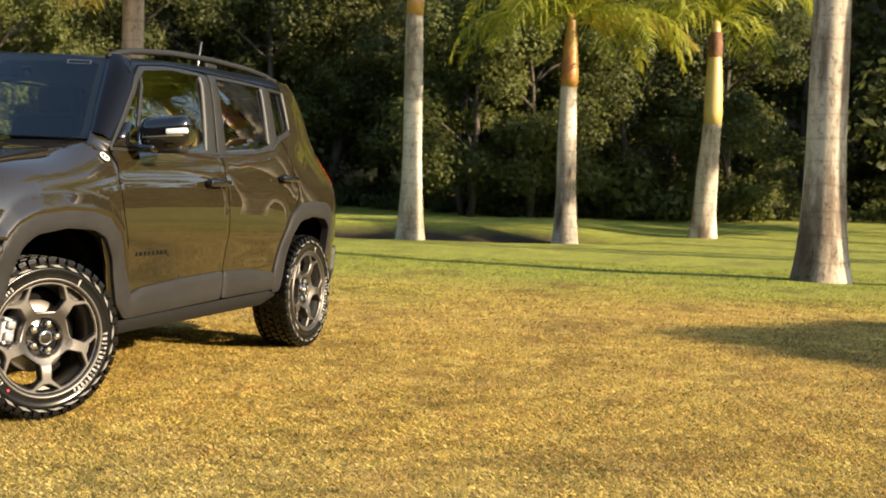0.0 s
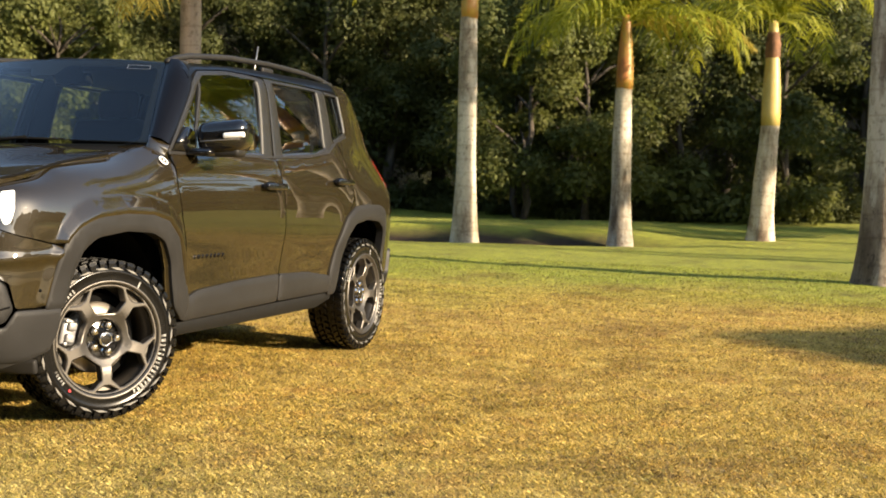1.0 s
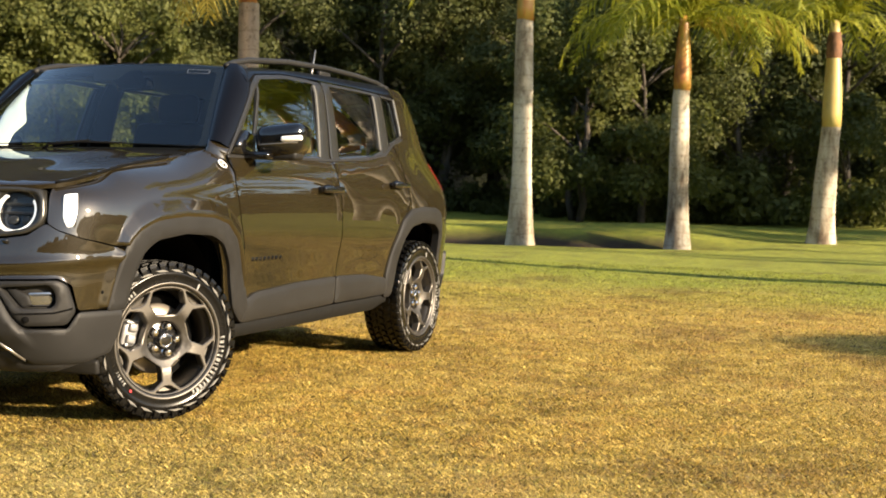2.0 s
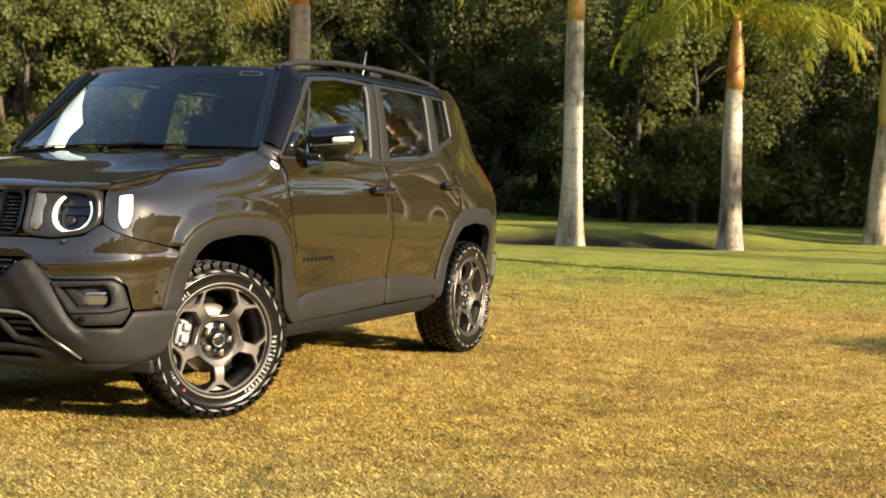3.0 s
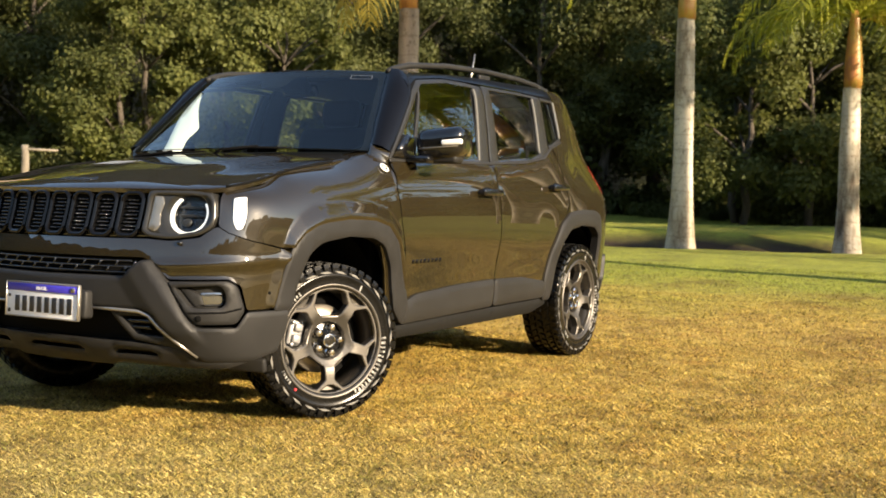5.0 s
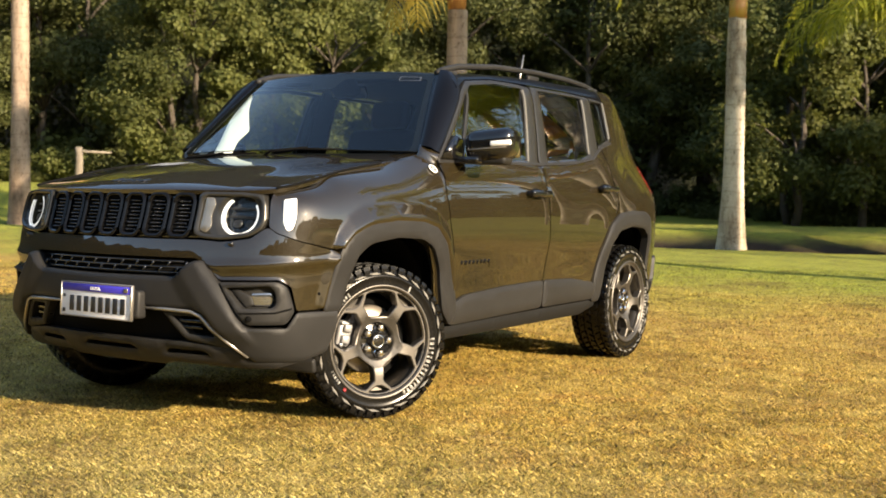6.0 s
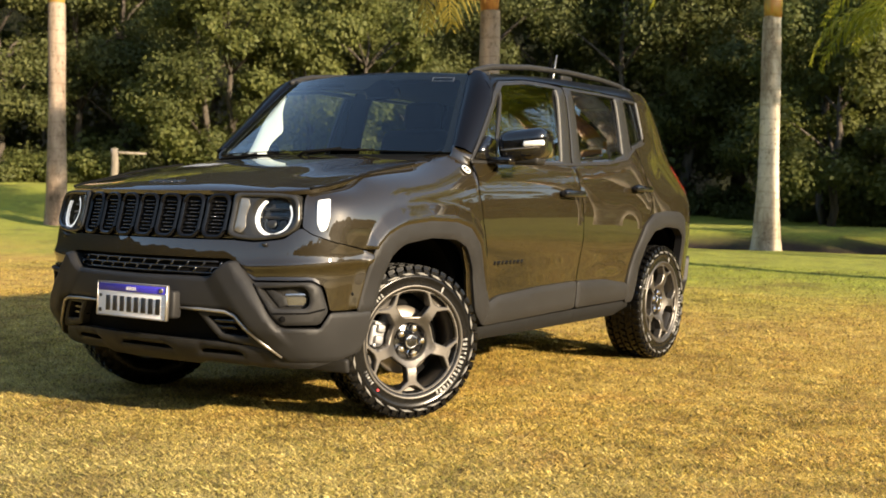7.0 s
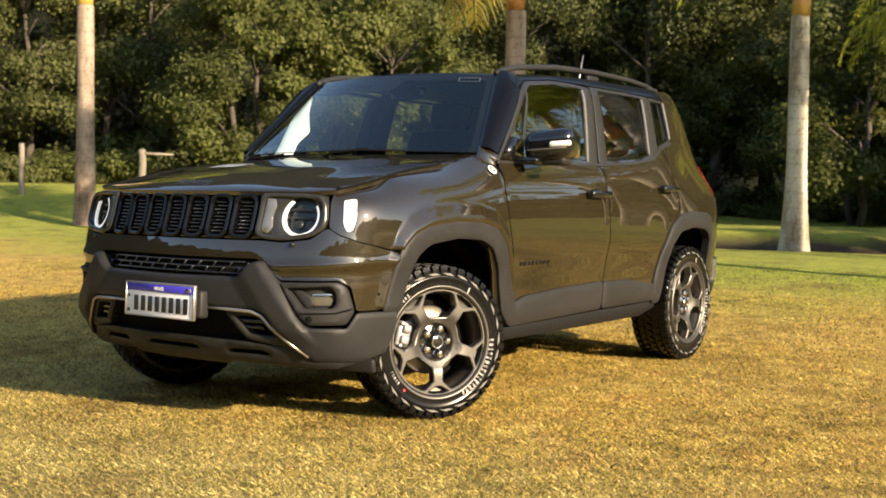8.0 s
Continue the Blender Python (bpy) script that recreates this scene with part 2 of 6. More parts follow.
def build_ground():
    a = np.concatenate([-np.geomspace(3000, 45, 14), np.arange(-44, 45, 0.4), np.geomspace(45, 3000, 14)])
    xs, ys = a - 2.0, a + 8.0
    gx, gy = np.meshgrid(xs, ys, indexing="ij")
    verts = np.stack([gx, gy, ground_z(gx, gy)], -1).reshape(-1, 3)
    n = len(a)
    i = np.arange(n * n).reshape(n, n)
    faces = np.stack([i[:-1, :-1], i[1:, :-1], i[1:, 1:], i[:-1, 1:]], -1).reshape(-1, 4)
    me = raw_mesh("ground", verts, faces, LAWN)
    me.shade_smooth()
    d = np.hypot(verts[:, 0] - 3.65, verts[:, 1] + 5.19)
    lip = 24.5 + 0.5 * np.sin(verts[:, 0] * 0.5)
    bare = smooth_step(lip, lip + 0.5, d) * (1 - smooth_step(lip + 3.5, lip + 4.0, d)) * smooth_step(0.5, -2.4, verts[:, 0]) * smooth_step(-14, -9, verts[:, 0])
    me.attributes.new("shaded_soil", "FLOAT", "POINT").data.foreach_set("value", bare.astype(np.float32))
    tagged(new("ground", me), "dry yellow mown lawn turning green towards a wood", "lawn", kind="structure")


build_ground()


def build_grass():
    """Short mown blades, thick near the walk and thinner further off."""
    rng = np.random.default_rng(3)
    cells = ((3.2, 5.5, 13500, 0.0175, 0.00115), (5.5, 8.0, 6400, 0.018, 0.0017), (8.0, 12.0, 2100, 0.020, 0.0030), (12.0, 17.0, 620, 0.022, 0.0045))
    allv, allf, count = [], [], 0
    for near, far, density, height, width in cells:
        n = int(density * 0.5 * radians(66) * (far * far - near * near))
        r = np.sqrt(rng.uniform(near * near, far * far, n))
        th = np.radians(90 + rng.uniform(-7, 59, n))
        x, y = 3.65 + r * np.cos(th), -5.19 + r * np.sin(th)
        clump = np.sin(x * 9 + 2 * np.sin(y * 7)) * np.sin(y * 8 + 2 * np.sin(x * 6))
        h = height * rng.uniform(0.5, 1.15, n) * (1 + 0.10 * clump)
        az = rng.uniform(0, 2 * np.pi, n)
        lean = rng.uniform(0.2, 1.7, n) * h
        w = width * rng.uniform(0.6, 1.3, n)
        z = ground_z(x, y) - 0.004
        ca, sa = np.cos(az), np.sin(az)
        v = np.empty((n, 4, 3))
        v[:, 0] = np.stack([x - w * sa, y + w * ca, z], -1)
        v[:, 1] = np.stack([x + w * sa, y - w * ca, z], -1)
        v[:, 2] = np.stack([x + 0.45 * lean * ca + 0.7 * w * sa, y + 0.45 * lean * sa - 0.7 * w * ca, z + 0.62 * h], -1)
        v[:, 3] = np.stack([x + lean * ca, y + lean * sa, z + h * 0.95], -1)
        f = np.array([[0, 1, 2], [0, 2, 3]])[None] + 4 * np.arange(n)[:, None, None] + count
        allv.append(v.reshape(-1, 3))
        allf.append(f.reshape(-1, 3))
        count += 4 * n
    me = raw_mesh("grass", np.concatenate(allv), np.concatenate(allf), BLADE)
    tagged(new("grass", me), "short dry yellow-green mown grass blades on the lawn", "grass", kind="stuff")


build_grass()


# ---- palms ----
def frond_mesh(name, length, rise, droop, seed, mat, hang=0.55):
    """A feather frond along +x: an arching rib with two rows of narrow hanging leaflets."""
    rng = random.Random(seed)
    n = 42
    rib, angle, p = [], radians(rise), Vector((0, 0, 0))
    for i in range(n + 1):
        rib.append(p.copy())
        p = p + Vector((math.cos(angle), 0.012 * math.sin(i * 0.4 + seed), math.sin(angle))) * (length / n)
        angle -= radians(droop) / n * (0.5 + 1.2 * i / n)
    verts, faces = tube_data(rib, [0.028 * (1 - 0.9 * i / n) + 0.003 for i in range(n + 1)], 5)
    verts = list(verts)
    for i in range(3, n + 1):
        for half in (0.0,):
            s = (i + half) / n
            root = rib[i].lerp(rib[min(i + 1, n)], half)
            t = (rib[min(i + 1, n)] - rib[i - 1]).normalized()
            size = 0.74 * math.sin(math.pi * min(1, 0.16 + 0.84 * s) ** 0.8) + 0.14
            for side in (-1, 1):
                out = (Vector((0, side, 0)) + rng.uniform(0.5, 1.0) * t + Vector((0, 0, rng.uniform(-0.35, 0.45)))).normalized()
                l = size * rng.uniform(0.82, 1.1)
                w = 0.028
                wide = t * w
                q1 = root + out * l * 0.5 + Vector((0, 0, -0.08 * l))
                q2 = root + out * l * rng.uniform(0.85, 1.05) + Vector((rng.uniform(-0.06, 0.06), 0, -hang * l * rng.uniform(0.5, 1.15)))
                k = len(verts)
                verts += [root - wide * 0.5, root + wide * 0.5, q1 + wide, q1 - wide, q2]
                faces += [(k, k + 1, k + 2, k + 3), (k + 3, k + 2, k + 4)]
    return mesh_of(name, verts, faces, mat)


FRONDS = [frond_mesh("frond", 3.4, 72, 140, 1, FROND), frond_mesh("frond", 3.4, 58, 130, 2, FROND), frond_mesh("frond", 3.3, 45, 118, 3, FROND), frond_mesh("frond", 3.1, 32, 105, 4, FROND, 0.7)]
DRY = frond_mesh("frond", 2.6, -25, 75, 5, DRY_FROND, 0.75)
LOW = frond_mesh("frond", 3.5, 22, 98, 7, FROND, 0.6)
HANGING = frond_mesh("frond", 3.7, 18, 112, 8, FROND, 0.5)
LONG_DRY = frond_mesh("frond", 3.2, 20, 70, 6, DRY_FROND, 0.6)


def palm(x, y, trunk_h, base_r, top_r, shaft_h, seed, lean=(0.0, 0.0), dry_at=(), long_dry=(), low=(), hanging=(), collar=0.0, label="", spread=1.0, bark=BARK):
    """A royal palm: flared grey ringed trunk, smooth coloured crownshaft, a crown of arching fronds."""
    rng = random.Random(seed)
    z0 = float(ground_z(x, y)) - 0.05
    root = new("palm_tree")
    root.matrix_basis = pose(x, y, z0)
    tagged(root, label or "royal palm with a pale grey ringed trunk on the lawn", "palm tree", "palms on the lawn")
    sides, rings = 28, int(trunk_h / 0.11)
    verts, faces = [], []
    for i in range(rings + 1):
        s = i / rings
        z = s * trunk_h
        r = top_r + (base_r - top_r) * (0.74 * math.exp(-z / 0.75) + 0.26 * (1 - s)) + 0.008 * math.sin(s * 9 + seed)
        r += 0.002 * (i % 2)
        cx, cy = lean[0] * s + 0.02 * math.sin(3 * s + seed), lean[1] * s
        for k in range(sides):
            w = 2 * math.pi * k / sides
            rr = r * (1 + 0.05 * math.exp(-z / 0.25) * math.sin(5 * w + seed) + 0.004 * rng.uniform(-1, 1))
            verts.append((cx + rr * math.cos(w), cy + rr * math.sin(w), z))
    for i in range(rings):
        for k in range(sides):
            q = (k + 1) % sides
            faces.append((i * sides + k, i * sides + q, (i + 1) * sides + q, (i + 1) * sides + k))
    child("trunk", mesh_of("trunk", verts, faces, bark, True), root)
    tx, ty = lean[0], lean[1]
    pts = [(tx, ty, trunk_h - 0.02 + shaft_h * k / 8) for k in range(9)]
    rad = [top_r * f for f in (0.97, 1.02, 1.0, 0.94, 0.86, 0.76, 0.66, 0.56, 0.45)]
    v, f = tube_data(pts, rad, 18)
    child("crownshaft", mesh_of("crownshaft", v, f, SHAFT_PALE if collar else SHAFT, True), root, "smooth pale yellow crownshaft" if collar else "smooth orange and brown crownshaft")
    if collar:
        # old leaf bases dried round the shaft
        z, r = trunk_h + shaft_h * collar, top_r * (1.02 - 0.55 * collar ** 1.6)
        v, f = tube_data([(tx, ty, z + 0.1 * (k - 3)) for k in range(8)], [r * q for q in (0.98, 1.12, 1.22, 1.15, 1.24, 1.1, 1.02, 0.9)], 14)
        child("leaf_sheath", mesh_of("leaf_sheath", v, f, SHEATH, True), root, "dried brown leaf bases round the shaft")
    top = trunk_h + shaft_h - 0.1
    turn = rng.uniform(0, 360)
    for k in range(13):
        me = FRONDS[(0, 2, 1, 3)[k % 4]]
        at = pose(tx, ty, top - 0.03 * (k % 3)) @ pose(0, 0, 0, rng.uniform(-12, 12), rng.uniform(-6, 8), turn + 137.5 * k) @ Matrix.Diagonal((spread, spread, spread, 1))
        child("frond", me, root, "", at)
    for a in long_dry:
        child("frond", LONG_DRY, root, "yellow dying frond", pose(tx, ty, top - 0.25) @ pose(0, 0, 0, 0, 0, a))
    for me, turns in ((LOW, low), (HANGING, hanging)):
        for a in turns:
            child("frond", me, root, "", pose(tx, ty, top - 0.12) @ pose(0, 0, 0, 0, 0, a))
    for a in dry_at:
        child("frond", DRY, root, "yellow dying frond hanging down", pose(tx, ty, top - 0.2) @ pose(0, 0, 0, 0, 0, a))
    return root


palm(-3.91, 17.62, 4.73, 0.315, 0.178, 1.85, 1, lean=(0.1, -0.2))
palm(-1.29, 21.35, 3.90, 0.345, 0.195, 1.75, 2, lean=(0.03, 0.0), long_dry=(8,), low=(172, 205, 352, 28, 318), spread=1.12)
palm(1.74, 23.74, 2.85, 0.37, 0.225, 2.6, 3, lean=(0.16, 0.0), collar=0.72, spread=1.05)
palm(4.15, 9.5, 7.5, 0.385, 0.185, 1.9, 4, lean=(0.02, 0.0), bark=STAINED_BARK, label="royal palm with a thick pale ringed trunk, near on the lawn")
palm(-6.33, 10.76, 4.03, 0.40, 0.155, 1.87, 5, dry_at=(255, 275), hanging=(32,), spread=1.15, bark=SHADED_BARK, label="royal palm with a ringed trunk coloured darker for shade and a dying frond")
palm(-18.35, 11.4, 5.1, 0.275, 0.185, 1.6, 6, bark=SHADED_BARK, label="royal palm with a ringed trunk coloured darker for shade near the fence")
palm(6.9, 15.0, 5.4, 0.31, 0.2, 1.8, 7)
palm(8.4, 15.8, 5.7, 0.30, 0.18, 1.6, 12, spread=1.25)
palm(7.6, 9.1, 3.7, 0.30, 0.18, 1.6, 13, spread=1.2)
# unseen palm, added to shade the far bank and fill the window reflections
palm(15.4, 22.6, 4.7, 0.31, 0.2, 1.7, 16, spread=1.2)
palm(17.0, 18.5, 5.6, 0.31, 0.2, 1.6, 8)
palm(22.0, 26.0, 5.6, 0.31, 0.2, 1.6, 9)


# ---- low fence by the wood ----
WEATHERED = material("weathered_post_wood", (0.3, 0.24, 0.17), 0.85)
wire(WEATHERED, ramp(WEATHERED, noise_of(WEATHERED, 8, 6, 0.7, (1, 1, 0.2)), [(0.3, (0.12, 0.10, 0.078)), (0.7, (0.25, 0.215, 0.17))]), bsdf(WEATHERED).inputs["Base Color"])


def fence_post(x, y, top, r, seed):
    rng = random.Random(seed)
    z0 = float(ground_z(x, y)) - 0.2
    n = 8
    pts = [(x + 0.02 * math.sin(k + seed), y, z0 + (top - z0) * k / n) for k in range(n + 1)]
    v, f = tube_data(pts, [r * rng.uniform(0.9, 1.08) for _ in pts], 9)
    ob = new("fence_post", mesh_of("fence_post", v, f, WEATHERED, True))
    return tagged(ob, "weathered wooden fence post at the edge of the wood", "fence post", "fence posts")


fence_post(-23.6, 13.3, 2.27, 0.075, 1)
fence_post(-22.5, 16.5, 2.23, 0.105, 2)
v, f = tube_data([(-22.45, 16.5, 2.12), (-22.3, 16.7, 2.11), (-21.95, 17.2, 2.10)], [0.04, 0.04, 0.03], 8)
tagged(new("fence_rail", mesh_of("fence_rail", v, f, WEATHERED, True)), "weathered wooden fence rail between posts", "fence rail")


# ---- the wood ----
def leaf_cloud(rng, centres, radii, count, size, ragged=0.25):
    """Folded leaves scattered through lumps, thicker towards each lump's skin."""
    pick = rng.integers(0, len(centres), count)
    d = rng.normal(size=(count, 3))
    d /= np.linalg.norm(d, axis=1)[:, None]
    rad = radii[pick] * rng.uniform(0.45, 1.0, count) ** 0.5 * (1 + ragged * rng.normal(size=count))
    p = centres[pick] + d * rad[:, None] * np.array([1, 1, 0.75])
    out = d * 1.1 + rng.normal(size=(count, 3)) * 0.5 + np.array([0, 0, 0.45])
    out /= np.linalg.norm(out, axis=1)[:, None]
    a = np.cross(out, rng.normal(size=(count, 3)))
    a /= np.linalg.norm(a, axis=1)[:, None]
    b = np.cross(out, a)
    l = (size * rng.uniform(0.6, 1.3, count))[:, None]
    v = np.empty((count, 4, 3))
    v[:, 0] = p
    v[:, 1] = p + a * l * 0.5 + b * l * 0.3 + out * l * 0.08
    v[:, 2] = p + a * l
    v[:, 3] = p + a * l * 0.5 - b * l * 0.3 + out * l * 0.08
    f = np.array([[0, 1, 2], [0, 2, 3]])[None] + 4 * np.arange(count)[:, None, None]
    return v.reshape(-1, 3), f.reshape(-1, 3)


def tree_source(seed, height, spread, low, count, size, mat, ragged=0.25):
    """One tree: tapered trunk with limbs, and a crown of leaves in uneven lumps."""
    rng = np.random.default_rng(seed)
    rnd = random.Random(seed)
    root = new("tree")
    tops = []
    parts = []
    p, pts = Vector((0, 0, -0.2)), []
    n = 9
    for i in range(n):
        pts.append(p.copy())
        p = p + Vector((rnd.uniform(-0.16, 0.16), rnd.uniform(-0.16, 0.16), height * 0.85 / n))
    r0 = height * 0.014
    parts.append(tube_data(pts, [r0 * (1.25 - 1.05 * i / n) for i in range(n)], 9))
    for k in range(9):
        i = rnd.randint(2, n - 2)
        a = rnd.uniform(0, 2 * math.pi)
        reach = spread * rnd.uniform(0.5, 0.95)
        q = [pts[i] + Vector((math.cos(a) * reach * u, math.sin(a) * reach * u, height * 0.16 * u * (1.5 - u * 0.6) + rnd.uniform(-0.1, 0.1))) for u in (0, 0.3, 0.65, 1.0)]
        parts.append(tube_data(q, [r0 * 0.5, r0 * 0.38, r0 * 0.24, r0 * 0.08], 6))
        tops.append(q[-1])
    v, f = merged(parts)
    child("trunk", mesh_of("trunk", v, f, TREE_BARK, True), root)
    centres = [list(t) for t in tops]
    while len(centres) < 34:
        a, rr = rnd.uniform(0, 2 * math.pi), spread * math.sqrt(rnd.uniform(0.05, 1))
        z = rnd.uniform(low, height)
        taper = 1.0 - 0.55 * max(0, (z - 0.5 * height) / (0.5 * height)) ** 2
        centres.append([rr * taper * math.cos(a), rr * taper * math.sin(a), z])
    centres = np.array(centres)
    radii = rng.uniform(0.45, 1.15, len(centres)) * spread * 0.33
    v, f = leaf_cloud(rng, centres, radii, count, size, ragged)
    child("crown", raw_mesh("crown", v, f, mat), root)
    tagged(root, "tall leafy tree at the edge of the wood", "tree", "trees of the wood")
    return root


def bush_source(seed, size, count, leaf, mat):
    rng = np.random.default_rng(seed)
    c = rng.uniform(-1, 1, (12, 3)) * np.array([size, size * 0.7, size * 0.4]) + np.array([0, 0, size * 0.42])
    v, f = leaf_cloud(rng, c, rng.uniform(0.25, 0.5, 12) * size, count, leaf)
    v[:, 2] = np.maximum(v[:, 2], 0.0)
    return tagged(new("bush", raw_mesh("bush", v, f, mat)), "leafy green bush at the foot of the wood", "bush", "undergrowth of the wood")


# deep shade is put into the near-black ramp, haze into the faint emission
HAZE_GLOW_WOOD = material("haze_glow_wood", (0.05, 0.055, 0.03), 0.95, spec=0.0)
wire(HAZE_GLOW_WOOD, ramp(HAZE_GLOW_WOOD, noise_of(HAZE_GLOW_WOOD, 2.6, 12, 0.8), [(0.4, (0.006, 0.0075, 0.004)), (0.52, (0.018, 0.02, 0.009)), (0.64, (0.042, 0.044, 0.018))]), bsdf(HAZE_GLOW_WOOD).inputs["Base Color"])
bsdf(HAZE_GLOW_WOOD).inputs["Emission Color"].default_value = (0.9, 0.9, 0.75, 1)
bsdf(HAZE_GLOW_WOOD).inputs["Emission Strength"].default_value = 0.0048
bump(HAZE_GLOW_WOOD, noise_of(HAZE_GLOW_WOOD, 3.0, 10, 0.8), 1.0, 0.8)


def build_wood():
    rng = random.Random(11)
    kinds = [tree_source(21, 10.5, 2.9, 1.6, 20000, 0.17, LEAF), tree_source(22, 12.0, 3.2, 2.6, 20000, 0.17, LEAF), tree_source(23, 9.0, 2.8, 1.0, 20000, 0.155, LEAF_PALE), tree_source(25, 8.0, 2.6, 0.8, 20000, 0.165, LEAF_LIME)]
    back_kinds = [tree_source(26, 11.0, 3.0, 1.6, 3300, 0.36, LEAF), tree_source(27, 12.5, 3.2, 2.2, 3300, 0.36, LEAF), tree_source(28, 9.5, 2.9, 1.0, 3300, 0.33, LEAF_PALE)]
    bushes = [bush_source(31, 1.2, 1800, 0.18, LEAF_LIME), bush_source(32, 0.9, 1500, 0.16, LEAF_PALE), bush_source(33, 1.4, 1700, 0.21, LEAF)]
    used = set()

    def put(ob, x, y, s):
        m = pose(x, y, float(ground_z(x, y)), 0, 0, rng.uniform(0, 360)) @ Matrix.Diagonal((s, s, s * rng.uniform(0.9, 1.1), 1))
        if ob.name not in used:
            used.add(ob.name)
            ob.matrix_basis = m
        else:
            copy_thing(ob, Matrix.Identity(4)).matrix_basis = m

    def polar(yaw, d):
        return 3.65 - d * math.sin(radians(yaw)), -5.19 + d * math.cos(radians(yaw))

    # along the view: a front row, two thick back rows, and undergrowth between
    # it bulges out into the sun in two places and stands back in the shade between them
    yaw = -14.0
    while yaw < 68:
        sunny = 37.5 < yaw < 47 or 3 < yaw < 17.5
        back = 19 < yaw < 35 or yaw > 48
        near, far = (37.0, 39.0) if sunny else (41.5, 43.5) if back else (43.5, 45.5) if yaw < 1 else (39.5, 42)
        x, y = polar(yaw + rng.uniform(-0.8, 0.8), rng.uniform(near, far))
        put(kinds[rng.choice((2, 3, 2, 3) if sunny else (0, 1, 2, 0) if back else (0, 1, 2, 2, 3))], x, y, rng.uniform(0.85, 1.1))
        yaw += 2.6 if sunny else 3.4
    yaw = -16.0
    while yaw < 70:
        x, y = polar(yaw + rng.uniform(-1, 1), rng.uniform(44, 47))
        put(back_kinds[rng.choice((0, 1, 2))], x, y, rng.uniform(1.0, 1.25))
        yaw += 3.6
    yaw = -14.0
    while yaw < 66:
        for near, far, lo, hi in ((38.0, 39.6, 0.45, 0.8), (41.5, 43.5, 0.9, 1.5)):
            x, y = polar(yaw + rng.uniform(-0.8, 0.8), rng.uniform(near, far))
            put(bushes[rng.randrange(3)], x, y, rng.uniform(lo, hi))
        yaw += 1.9
    # sunlit bushes on the verge beyond the fence
    for yaw in (49.5, 51, 52.5, 54, 55.5, 57, 58.5, 60):
        x, y = polar(yaw + rng.uniform(-0.5, 0.5), rng.uniform(38.5, 40))
        put(bushes[rng.choice((0, 0, 1))], x, y, rng.uniform(0.5, 0.9))
    for k in range(10):
        x, y = polar(2.5 + 1.25 * k + rng.uniform(-0.4, 0.4), rng.uniform(35.8, 37.0))
        put(bushes[rng.choice((0, 1, 1))], x, y, rng.uniform(0.6, 1.0))
    for yaw, d, s in ((4.6, 36.6, 1.3), (7.2, 37.0, 1.5), (9.0, 36.8, 1.2), (12.4, 37.2, 1.3)):
        put(bushes[0], *polar(yaw, d), s)
    for yaw, d in ((12.3, 34.8), (15.4, 34.4)):
        put(kinds[3], *polar(yaw, d), 0.95)
    for yaw, d in ((19.6, 43.2), (23.0, 44.0)):
        put(kinds[2], *polar(yaw, d), 1.05)
    # trees beside the lawn, seen in the car's flank
    x = 13.0
    while x < 46:
        put(back_kinds[rng.choice((0, 1, 2))], x + rng.uniform(-1, 1), rng.uniform(42, 45), rng.uniform(0.8, 1.05))
        put(bushes[rng.randrange(3)], x, rng.uniform(39, 41), rng.uniform(1.0, 1.6))
        x += 3.0
    # the depth of the wood: a far foliage wall with shade and haze coloured in
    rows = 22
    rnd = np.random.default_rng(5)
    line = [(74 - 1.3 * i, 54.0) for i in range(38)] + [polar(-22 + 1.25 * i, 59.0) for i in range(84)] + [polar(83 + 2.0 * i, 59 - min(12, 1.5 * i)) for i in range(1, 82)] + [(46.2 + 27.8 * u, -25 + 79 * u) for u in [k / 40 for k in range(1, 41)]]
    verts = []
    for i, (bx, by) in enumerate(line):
        # behind the eye the wall runs on unseen, lower, for the paint to mirror
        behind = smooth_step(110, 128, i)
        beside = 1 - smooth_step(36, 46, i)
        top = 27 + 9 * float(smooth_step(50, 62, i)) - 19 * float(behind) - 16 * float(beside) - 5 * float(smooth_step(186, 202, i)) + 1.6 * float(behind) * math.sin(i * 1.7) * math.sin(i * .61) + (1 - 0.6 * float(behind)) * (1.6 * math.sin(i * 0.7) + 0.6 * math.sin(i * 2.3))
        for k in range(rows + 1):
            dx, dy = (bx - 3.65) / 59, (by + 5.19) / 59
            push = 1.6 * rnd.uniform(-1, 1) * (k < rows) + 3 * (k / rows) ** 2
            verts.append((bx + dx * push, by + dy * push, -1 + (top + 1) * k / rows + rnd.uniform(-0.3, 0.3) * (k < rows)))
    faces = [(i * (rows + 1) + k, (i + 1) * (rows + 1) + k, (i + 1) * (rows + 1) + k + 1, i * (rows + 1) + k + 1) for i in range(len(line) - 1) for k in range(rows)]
    tagged(new("backdrop", mesh_of("backdrop", verts, faces, HAZE_GLOW_WOOD, True)), "dark green backdrop wall of the wood, shade in its colour and haze as a faint glow", "wood", kind="structure")
    # two spreading trees added out of view, so that their shade falls on the far bank
    canopy = tree_source(43, 6.7, 2.8, 5.2, 22000, 0.30, LEAF, 0.12)
    tagged(canopy, "unseen spreading tree with a clear trunk, added to shade the far bank", "tree")
    canopy.matrix_basis = pose(10.3, 25.9, float(ground_z(10.3, 25.9)))
    copy_thing(canopy, Matrix.Identity(4)).matrix_basis = pose(10.9, 29.6, float(ground_z(10.9, 29.6)), 0, 0, 110)
    # a dense round tree added out of view, shaped to throw its shade across the lawn
    shade = tree_source(41, 4.8, 1.9, 3.9, 52000, 0.30, LEAF, 0.08)
